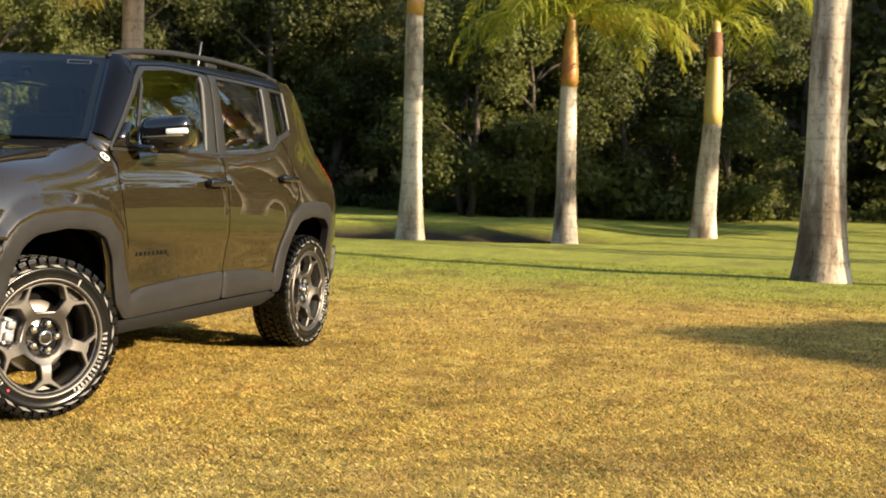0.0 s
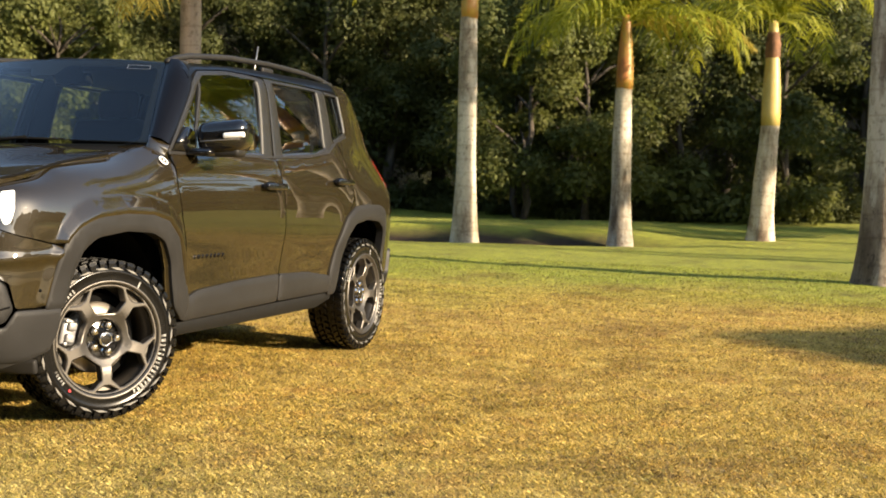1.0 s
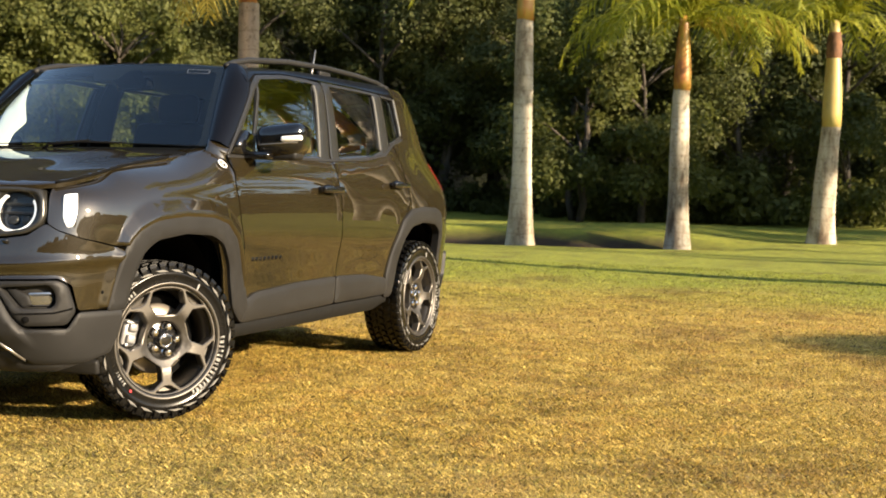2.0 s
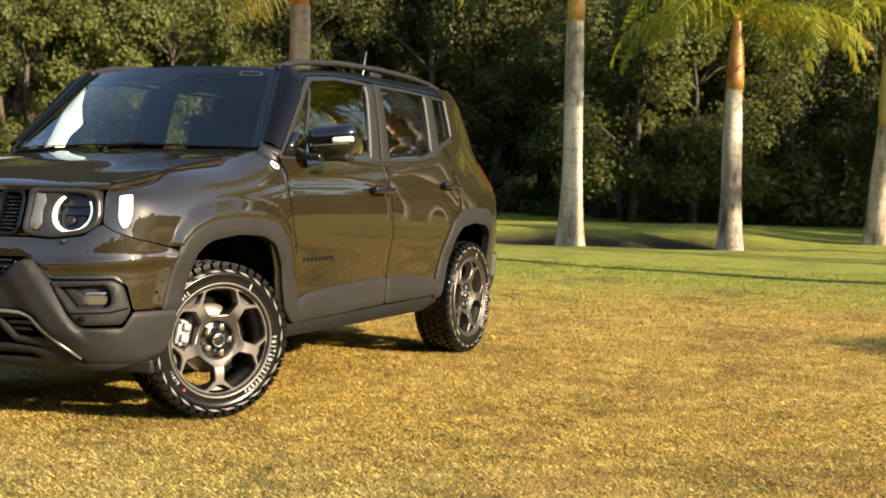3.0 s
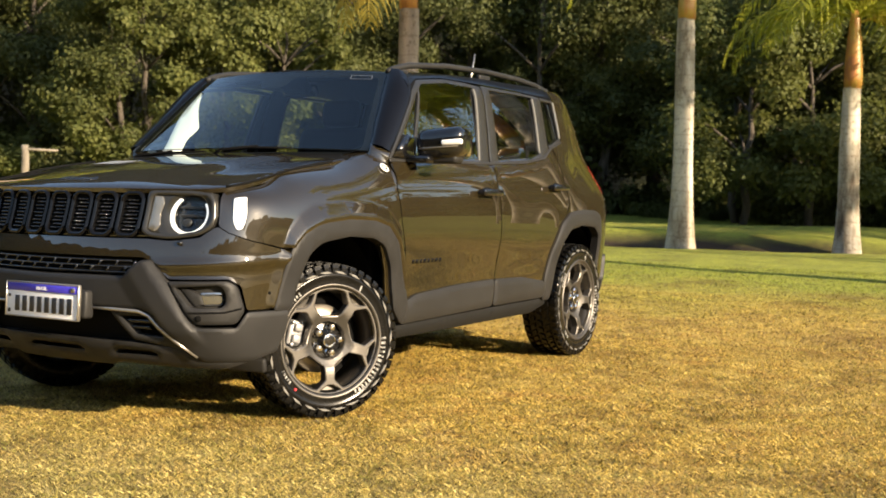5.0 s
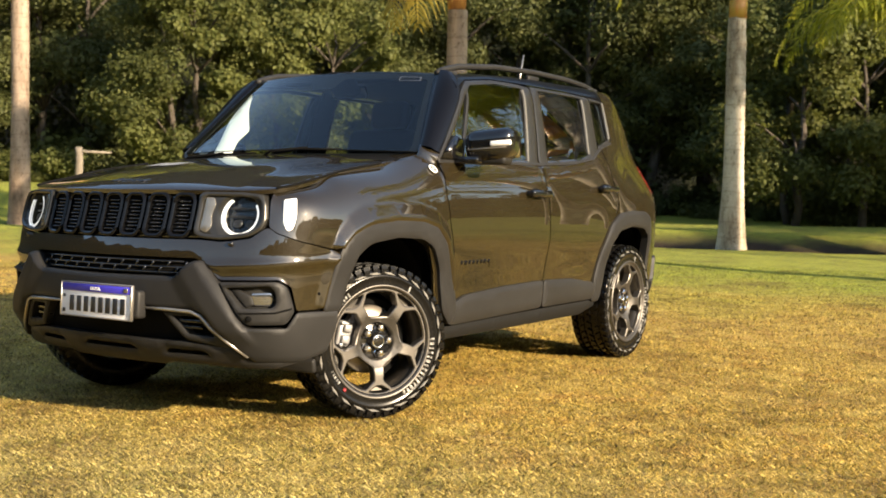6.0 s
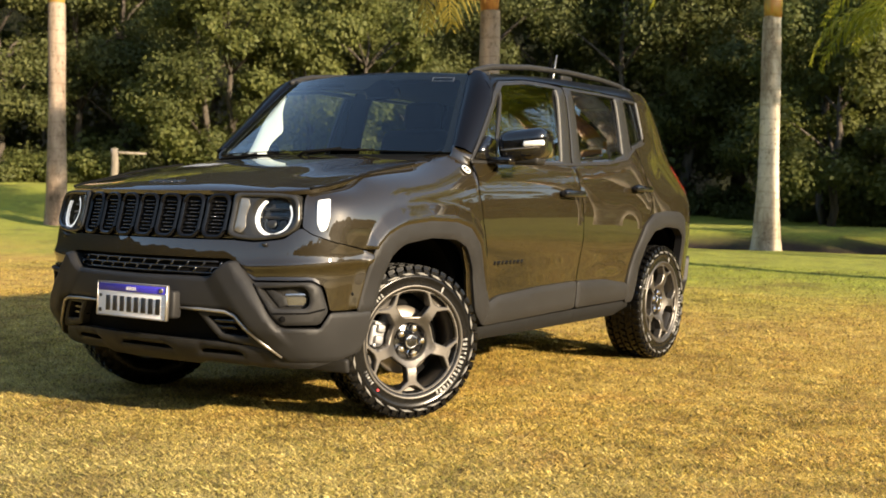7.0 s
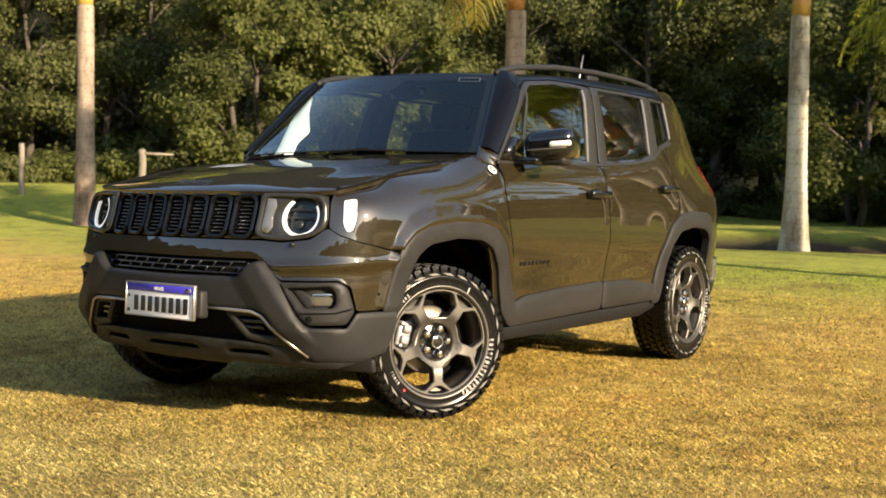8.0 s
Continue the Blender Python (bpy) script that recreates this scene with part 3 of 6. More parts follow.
    shade.matrix_basis = pose(19.05, 1.30, float(ground_z(19.05, 1.30))) @ Matrix.Diagonal((1, 1.1, 1, 1)) @ pose(0, 0, 0, 0, 0, 150)


build_wood()


# ---- the car: its nose points to -y, its left side to +x, its wheels stand on z = 0 ----
from mathutils.geometry import delaunay_2d_cdt

PAINT = material("olive_paint", (0.014, 0.0105, 0.004), 0.5, 0.0, 1.0, 0.008, spec=0.1)
bsdf(PAINT).inputs["Coat IOR"].default_value = 1.78
flake = ramp(PAINT, noise_of(PAINT, 900, 2, 0.5), [(0.3, (0.0135, 0.0098, 0.0036)), (0.7, (0.0175, 0.0128, 0.0048))])
wire(PAINT, flake, bsdf(PAINT).inputs["Base Color"])
ROOF_BLACK = material("black_roof_paint", (0.0035, 0.0035, 0.0045), 0.3, 0.0, 0.25, 0.04, spec=0.12)
GLOSS_BLACK = material("gloss_black", (0.006, 0.006, 0.0065), 0.12, 0.0, 0.6)
SLOT_BLACK = material("gloss_black_slot", (0.004, 0.004, 0.0045), 0.10, 0.0, 0.0, spec=0.24)
CLAD = material("grained_grey_plastic", (0.024, 0.021, 0.017), 0.50, spec=0.22)
wire(CLAD, ramp(CLAD, noise_of(CLAD, 5, 4, 0.6), [(0.3, (0.0160, 0.0157, 0.0156)), (0.7, (0.0225, 0.0221, 0.0220))]), bsdf(CLAD).inputs["Base Color"])
bump(CLAD, noise_of(CLAD, 700, 2, 0.5), 0.25, 0.0006)
SILL = material("dark_sill_plastic", (0.006, 0.006, 0.006), 0.6, spec=0.25)
EDGE_GREY = material("pale_grey_window_edge", (0.13, 0.125, 0.115), 0.4, 0.2)
BEZEL = material("satin_grey_bezel", (0.034, 0.033, 0.030), 0.24, 0.3)
TRIM = material("satin_window_frame", (0.025, 0.024, 0.022), 0.32, 0.25)
BLACK = material("matt_black", (0.004, 0.004, 0.004), 0.9, spec=0.1)
CABIN = material("dark_cabin_cloth", (0.012, 0.012, 0.014), 0.85)
bump(CABIN, noise_of(CABIN, 400, 2, 0.5), 0.4, 0.001)
RUBBER = material("tyre_rubber", (0.016, 0.0155, 0.015), 0.22, spec=0.22)
wire(RUBBER, ramp(RUBBER, noise_of(RUBBER, 9, 6, 0.7), [(0.35, (0.0045, 0.0044, 0.0042)), (0.65, (0.0075, 0.0072, 0.0068)), (0.85, (0.018, 0.016, 0.013))]), bsdf(RUBBER).inputs["Base Color"])
ALLOY = material("satin_bronze_alloy", (0.118, 0.110, 0.100), 0.45, 0.85)
ALLOY_DARK = material("shadow_grey_alloy", (0.03, 0.027, 0.023), 0.4, 0.5)
CHROME = material("bright_steel", (0.75, 0.73, 0.70), 0.16, 1.0)
SILVER = material("silver_trim", (0.38, 0.36, 0.33), 0.3, 0.8)
HUB = material("dark_hub_alloy", (0.10, 0.10, 0.10), 0.16, 0.9)
CALIPER = material("cast_silver_caliper", (0.36, 0.36, 0.37), 0.34, 0.5)
STEEL = material("cast_brake_steel", (0.35, 0.31, 0.26), 0.42, 0.8)
PALE_STREAK = material("pale_light_streak", (0.76, 0.75, 0.72), 0.7)
bump(PALE_STREAK, noise_of(PALE_STREAK, 300, 2, 0.5), 0.2, 0.0006)
PALE_DECAL = material("pale_satin_decal", (0.36, 0.36, 0.36), 0.5)
WHITE = material("white_print", (0.8, 0.8, 0.78), 0.5)
# pale rubber that paints the bright highlights onto the tyre ribs
RIB_HIGHLIGHT = material("rib_highlight_rubber", (0.15, 0.145, 0.135), 0.4, spec=0.5)
WORN_WHITE = material("worn_white_rubber", (0.34, 0.33, 0.31), 0.6)
wire(WORN_WHITE, ramp(WORN_WHITE, noise_of(WORN_WHITE, 60, 4, 0.7), [(0.42, (0.012, 0.012, 0.011)), (0.62, (0.42, 0.41, 0.39))]), bsdf(WORN_WHITE).inputs["Base Color"])
PLATE_WHITE = material("plate_white", (0.78, 0.78, 0.80), 0.4)
PLATE_BLUE = material("plate_blue", (0.045, 0.035, 0.42), 0.4)
PLATE_INK = material("plate_ink", (0.012, 0.012, 0.014), 0.5)
RED = material("red_lens", (0.35, 0.008, 0.01), 0.1, 0.0, 1.0)
RED_DOT = material("red_paint_dot", (0.45, 0.02, 0.03), 0.6)
LENS_WHITE = material("clear_white_lens", (0.82, 0.82, 0.78), 0.12, 0.0, 1.0)
bsdf(LENS_WHITE).inputs["Emission Color"].default_value = (1, 0.98, 0.92, 1)
bsdf(LENS_WHITE).inputs["Emission Strength"].default_value = 0.3
FOG_LENS = material("fog_lens", (0.24, 0.24, 0.24), 0.10, 0.85, 1.0)
REFLECTOR = material("lamp_reflector", (0.30, 0.28, 0.24), 0.25, 0.7)
LAMP_DARK = material("smoked_lamp", (0.005, 0.005, 0.0055), 0.2, 0.0, 0.2)


def glass(name, tint, least):
    """Clear tinted glass that mirrors more the flatter it is seen."""
    m = bpy.data.materials.new(name)
    m.use_nodes = True
    nt = m.node_tree
    nt.nodes.remove(nt.nodes["Principled BSDF"])
    clear = nt.nodes.new("ShaderNodeBsdfTransparent")
    clear.inputs[0].default_value = (*tint, 1)
    shine = nt.nodes.new("ShaderNodeBsdfGlossy")
    shine.inputs["Roughness"].default_value = 0.0
    weight = nt.nodes.new("ShaderNodeLayerWeight")
    weight.inputs["Blend"].default_value = 0.5
    power = nt.nodes.new("ShaderNodeMath")
    power.operation = "POWER"
    power.inputs[1].default_value = 4.0
    span = nt.nodes.new("ShaderNodeMapRange")
    span.inputs["To Min"].default_value, span.inputs["To Max"].default_value = least, 1.0
    mix = nt.nodes.new("ShaderNodeMixShader")
    nt.links.new(weight.outputs["Facing"], power.inputs[0])
    nt.links.new(power.outputs[0], span.inputs["Value"])
    nt.links.new(span.outputs[0], mix.inputs[0])
    nt.links.new(clear.outputs[0], mix.inputs[1])
    nt.links.new(shine.outputs[0], mix.inputs[2])
    nt.links.new(mix.outputs[0], nt.nodes["Material Output"].inputs["Surface"])
    return m


GLASS = glass("window_glass", (0.62, 0.67, 0.62), 0.22)
WINDSCREEN_GLASS = glass("windscreen_glass", (0.86, 0.96, 0.94), 0.09)
LENS = glass("lamp_lens", (0.85, 0.86, 0.86), 0.02)


def curve(xs, ys):
    """A smooth curve through the given values, straight beyond its ends."""
    xs, ys = np.array(xs, float), np.array(ys, float)
    m = np.gradient(ys, xs)

    def f(x):
        x = np.clip(np.asarray(x, float), xs[0], xs[-1])
        i = np.clip(np.searchsorted(xs, x) - 1, 0, len(xs) - 2)
        h = xs[i + 1] - xs[i]
        t = (x - xs[i]) / h
        return (2 * t**3 - 3 * t**2 + 1) * ys[i] + (t**3 - 2 * t**2 + t) * h * m[i] + (3 * t**2 - 2 * t**3) * ys[i + 1] + (t**3 - t**2) * h * m[i + 1]
    return f


FRONT_Y = curve([.25, .34, .42, .52, .62, .70, .78, .88, .96, 1.02], [-1.93, -2.0, -2.035, -2.05, -2.045, -2.035, -2.015, -1.985, -1.965, -1.945])
REAR_Y = curve([.3, .4, .55, .8, 1.0, 1.15, 1.35, 1.55, 1.7], [1.95, 2.02, 2.06, 2.06, 2.02, 1.96, 1.85, 1.72, 1.63])
BELT = curve([-.9, -.4, .22, .6, .9, 1.1, 1.35, 1.6], [1.06, 1.07, 1.105, 1.14, 1.19, 1.27, 1.42, 1.55])
FENDER_TOP = curve([-2.0, -1.87, -1.6, -1.35, -1.0, -.8, -.6], [.955, .965, 1.03, 1.07, 1.11, 1.125, 1.13])
ROOF_TOP = curve([-.6, -.35, 0, .3, 1.0, 1.5, 1.75], [1.575, 1.60, 1.635, 1.65, 1.66, 1.645, 1.61])


def side_w(y, z):
    low = .878 - .24 * (z - .75) ** 2 + .010 * np.exp(-((z - .93) / .12) ** 2) - .012 * np.exp(-((z - .60) / .11) ** 2)
    high = .815 - .17 * (z - 1.14) - .12 * (z - 1.14) ** 2
    b = BELT(y)
    wide = smooth_step(.85, 1.35, y)
    b = b + (np.minimum(b, 1.17) - b) * wide
    u = smooth_step(b - .02 - .20 * wide, b + .07 + .06 * wide, z)
    w = low + (high - low) * u
    w = w - .11 * np.maximum(0, (-1.35 - y) / .6) ** 2 - .07 * np.maximum(0, (y - 1.3) / .7) ** 2
    w = w - .045 * u * np.maximum(0, (y - .9) / .65) ** 2
    arch = np.exp(-((np.abs(y) - 1.285) / .5) ** 4) * np.exp(-((z - .72) / .22) ** 2)
    return w + .014 * arch


def smooth_max(a, b, k):
    h = np.maximum(0, 1 - np.abs(a - b) / k)
    return np.maximum(a, b) + h * h * k / 4


CA, CY0, CY1, CK = .6, -1.5, 1.55, .5
S2 = CA + CK * math.pi / 2
S3 = S2 + CY1 - CY0
S4 = S3 + CK * math.pi / 2


def along(y):
    """The way round the body, from the middle of the nose, at which the side has this y."""
    return S2 + y - CY0


def nose(x, y):
    """The way round the body to a place on the front corner."""
    return CA + CK * math.atan2(x - CA, CY0 - y) if x > CA else x


def body(s, v, d=0.0, cap=None):
    """A point of the body's skin: s round the body, v up it, d out from it. cap(y) gives the height at which the skin has turned
    level, the height of that turn and its reach inwards."""
    s, v = np.asarray(s, float), np.asarray(v, float)
    sign, s = np.where(s < 0, -1.0, 1.0), np.abs(s)
    th = np.where(s < S3, np.clip((s - CA) / CK, 0, math.pi / 2), math.pi / 2 + np.clip((s - S3) / CK, 0, math.pi / 2))
    nx, ny = np.sin(th), -np.cos(th)
    qx = np.where(s < CA, s, np.where(s > S4, CA - (s - S4), CA))
    qy = np.where(s < S2, CY0, np.where(s < S3, CY0 + s - S2, CY1))
    z, shrink = v, 0.0
    if cap is not None:
        top, tall, reach = cap(qy - .36 * np.where(s < S2, np.cos(th), 0))
        phi = np.clip((v - top + tall) / .16, 0, 1) * math.pi / 2
        z = np.where(phi > 0, top - tall + tall * np.sin(phi), v)
        shrink = reach * (1 - np.cos(phi))
    lo, hi = np.full_like(s, -.45), np.full_like(s, 1.3)
    for _ in range(26):
        r = (lo + hi) / 2
        x, y = qx + r * nx, qy + r * ny
        g = smooth_max(x - side_w(y, z), FRONT_Y(z) + .26 * x * x - y, .12)
        g = smooth_max(g, y - REAR_Y(z) + .20 * x * x, .20)
        lo, hi = np.where(g < 0, r, lo), np.where(g < 0, hi, r)
    r = lo + d - shrink
    return np.stack([sign * (qx + r * nx), qy + r * ny, z + 0 * r], -1)


def fender_cap(y):
    u = smooth_step(-1.88, -1.55, y)
    back = smooth_step(-.82, -1.2, y)
    return FENDER_TOP(y) + .012 * (1 - back), .06 + .07 * u, .04 + .11 * smooth_step(-1.88, -1.68, y) * back


def roof_cap(y):
    u = smooth_step(.7, 1.5, y)
    return ROOF_TOP(y) - .03 + .012 * u, .13 - .05 * u, .09 - .04 * u


def skin(s, v, d=0.0):
    return body(s, v, d)


def fender_skin(s, v, d=0.0):
    return body(s, v, d, fender_cap)


def cabin_skin(s, v, d=0.0):
    return body(s, v, d, roof_cap)


def pane_skin(s, v, d=0.0):
    """The side glass: flat from the belt up to the roof."""
    return body(s, v, d - .03 * (v - 1.15))


HOOD_Z = curve([-2.0, -1.97, -1.93, -1.87, -1.75, -1.6, -1.3, -1.0, -.8], [.962, .975, .995, 1.013, 1.043, 1.07, 1.112, 1.148, 1.17])


HOOD_SIDE = curve([-1.86, -1.78, -1.725, -1.66, -1.60, -1.55, -1.485, -1.385, -1.185, -1.0, -.9], [.966, .982, .993, 1.006, 1.018, 1.029, 1.044, 1.063, 1.092, 1.117, 1.125])


def hood_skin(x, y, d=0.0):
    a = np.abs(x)
    yy = y + .26 * x * x * smooth_step(-1.2, -1.95, y)
    edge = np.clip(a / .735, 0, 1) ** 3
    z = HOOD_Z(y) - .017 * smooth_step(.28, .50, a) * smooth_step(-1.95, -1.5, y)
    z = z * (1 - edge) + (HOOD_SIDE(yy) + .004) * edge + d
    return np.stack([x + 0 * y, yy, z + 0 * x], -1)


def roof_skin(x, y, d=0.0):
    return np.stack([x + 0 * y, y - .08 * (1 - (x / .7) ** 2) * smooth_step(0.2, -.45, y), ROOF_TOP(y) - .03 * (np.abs(x) / .62) ** 2.5 + d], -1)


def screen_skin(u, t, d=0.0):
    """The windscreen: u across, -1 to 1, t up it, 0 to 1."""
    half = .755 - .165 * t
    x = u * half
    y = -.845 + .385 * t - .10 * (1 - u * u) - .02 * t * (1 - t)
    z = 1.168 + .402 * t + .012 * (1 - u * u)
    return np.stack([x, y - .68 * d, z + .73 * d], -1)


def rounded(points, r):
    """A closed outline with its corners rounded."""
    out, n = [], len(points)
    for i in range(n):
        p, a, b = (Vector(points[j % n]) for j in (i, i - 1, i + 1))
        u, w = (a - p), (b - p)
        k = min(r, .45 * u.length, .45 * w.length)
        if k < 1e-4 or u.normalized().dot(w.normalized()) < -.985:
            out.append(p)
            continue
        p0, p1 = p + u.normalized() * k, p + w.normalized() * k
        for t in (0, .25, .5, .75, 1):
            out.append(p0 * (1 - t) ** 2 + p * 2 * t * (1 - t) + p1 * t * t)
    return out


def dense(loop, step):
    out = []
    for i, p in enumerate(loop):
        q = loop[(i + 1) % len(loop)]
        n = max(1, int(math.ceil((q - p).length / step)))
        out += [p.lerp(q, k / n) for k in range(n)]
    return np.array([tuple(p) for p in out])


def inside(pts, loop):
    x, y = pts[:, :1], pts[:, 1:]
    a, b = loop, np.roll(loop, -1, 0)
    cross = (a[:, 1] > y) != (b[:, 1] > y)
    xs = a[:, 0] + (y - a[:, 1]) * (b[:, 0] - a[:, 0]) / np.where(b[:, 1] == a[:, 1], 1e-12, b[:, 1] - a[:, 1])
    return (cross & (x < xs)).sum(1) % 2 == 1


def panel_mesh(name, outline, fn, mat, side=1, holes=(), res=.035, thick=.012, roll=.003, inset=.007, r=.02, out=0.0, ratio=1.0, crown=None, relax=0):
    """A sheet with an outline in the surface's own coordinates, laid on the surface fn, with a turned-in edge."""
    sc = np.array([1.0, ratio])
    loops = [dense(rounded([(a, b * ratio) for a, b in o], r), res) for o in (outline, *holes)]
    pts, edges = [], []
    for l in loops:
        n = len(pts)
        pts += [tuple(p) for p in l]
        edges += [(n + i, n + (i + 1) % len(l)) for i in range(len(l))]
    border = np.array(pts)
    extra = []
    for k, l in enumerate(loops):
        t = np.roll(l, -1, 0) - np.roll(l, 1, 0)
        t /= np.linalg.norm(t, axis=1)[:, None] + 1e-9
        for sgn in (1, -1):
            q = l + sgn * inset * np.stack([-t[:, 1], t[:, 0]], -1)
            ok = inside(q, loops[0])
            for h in loops[1:]:
                ok &= ~inside(q, h)
            extra.append(q[ok])
    lo, hi = loops[0].min(0), loops[0].max(0)
    gx, gy = np.meshgrid(np.arange(lo[0], hi[0], res), np.arange(lo[1], hi[1], res * .87))
    gx = gx + (np.arange(len(gx)) % 2 * res / 2)[:, None]
    g = np.stack([gx.ravel(), gy.ravel()], -1)
    ok = inside(g, loops[0])
    for h in loops[1:]:
        ok &= ~inside(g, h)
    g = g[ok]
    if len(g):
        near = np.min(np.hypot(g[:, None, 0] - border[None, :, 0], g[:, None, 1] - border[None, :, 1]), 1)
        extra.append(g[near > inset + .35 * res])
    ring = np.concatenate(extra) if extra else np.zeros((0, 2))
    if len(ring):
        near = np.min(np.hypot(ring[:, None, 0] - border[None, :, 0], ring[:, None, 1] - border[None, :, 1]), 1)
        ring = ring[near > .6 * min(inset, res)]
    vs, _, fs, _, _, _ = delaunay_2d_cdt([Vector(p) for p in pts] + [Vector(tuple(p)) for p in ring], edges, [], 0, 1e-6)
    flat = np.array([tuple(v) for v in vs])
    mid = flat[np.array([tuple(f) for f in fs])].mean(1)
    keep = inside(mid, loops[0])
    for h in loops[1:]:
        keep &= ~inside(mid, h)
    fs = [f for f, k in zip(fs, keep) if k]
    uv = flat / sc
    count = {}
    for f in fs:
        for i in range(3):
            e = (f[i], f[(i + 1) % 3])
            count[frozenset(e)] = None if frozenset(e) in count else e
    rim = [e for e in count.values() if e]
    onrim = {i for e in rim for i in e}
    d = np.full(len(uv), out)
    d[list(onrim)] -= roll
    top = fn(uv[:, 0], uv[:, 1], d)
    free = np.array([0.0 if i in onrim else 1.0 for i in range(len(uv))])[:, None]
    if relax:
        # fair the sheet: each inner point drifts towards its neighbours' mean
        tri = np.array([tuple(f) for f in fs])
        a, b = np.concatenate([tri[:, 0], tri[:, 1], tri[:, 2]]), np.concatenate([tri[:, 1], tri[:, 2], tri[:, 0]])
        a, b = np.concatenate([a, b]), np.concatenate([b, a])
        many = np.maximum(1, np.bincount(a, minlength=len(uv)))[:, None]
        for _ in range(relax):
            total = np.stack([np.bincount(a, weights=top[b, k], minlength=len(uv)) for k in range(3)], -1)
            top = top + .6 * free * (total / many - top)
    if crown is not None:
        top = top + free * (fn(uv[:, 0], uv[:, 1], d + crown(uv[:, 0], uv[:, 1])) - fn(uv[:, 0], uv[:, 1], d))
    low = fn(uv[:, 0], uv[:, 1], np.full(len(uv), out - thick))
    verts = [tuple(p) for p in top]
    faces = [tuple(f) for f in fs]
    smooth = [True] * len(faces)
    if thick > 0:
        idx = {}
        for i in onrim:
            idx[i] = len(verts)
            verts += [tuple(top[i]), tuple(low[i])]
        for a, b in rim:
            faces.append((idx[b], idx[a], idx[a] + 1, idx[b] + 1))
    if side < 0:
        verts = [(-x, y, z) for x, y, z in verts]
        faces = [tuple(reversed(f)) for f in faces]
    return mesh_of(name, verts, faces, mat, True)


def panel(name, outline, fn, mat, parent, label="", **kw):
    return child(name, panel_mesh(name, outline, fn, mat, **kw), parent, label)


def rounded_box(sx, sy, sz, r, seg=3):
    bm = bmesh.new()
    bmesh.ops.create_cube(bm, size=1)
    bmesh.ops.scale(bm, vec=(sx, sy, sz), verts=bm.verts)
    bmesh.ops.bevel(bm, geom=bm.edges[:], offset=r, segments=seg, profile=.5, affect="EDGES")
    v = [tuple(q.co) for q in bm.verts]
    f = [tuple(q.index for q in p.verts) for p in bm.faces]
    bm.free()
    return v, f


def moved(data, m):
    return [tuple(m @ Vector(p)) for p in data[0]], data[1]


def part(name, data, mat, parent, label="", smooth=True):
    """One mesh part under a thing or under a part, from (vertices, faces)."""
    return child(name, mesh_of(name, data[0], data[1], mat, smooth), parent, label)


def revolve(profile, n=48, axis_x=True):
    """Turn a profile of (x along the axis, radius) round the x axis."""
    verts, faces = [], []
    for k in range(n):
        w = 2 * math.pi * k / n
        verts += [(x, r * math.cos(w), r * math.sin(w)) for x, r in profile]
    m = len(profile)
    for k in range(n):
        q = (k + 1) % n
        for i in range(m - 1):
            faces.append((k * m + i, k * m + i + 1, q * m + i + 1, q * m + i))
    return verts, faces


def flat_prism(outline, depth):
    """An outline in y, z, standing out along +x by depth."""
    n = len(outline)
    v = [(0, y, z) for y, z in outline] + [(depth, y, z) for y, z in outline]
    f = [tuple(range(n - 1, -1, -1)), tuple(range(n, 2 * n))] + [(i, (i + 1) % n, n + (i + 1) % n, n + i) for i in range(n)]
    return v, f


car = new("car")
tagged(car, "dark olive off-road car with grey cladding parked on the lawn", "car")
SIDES = (1, -1)

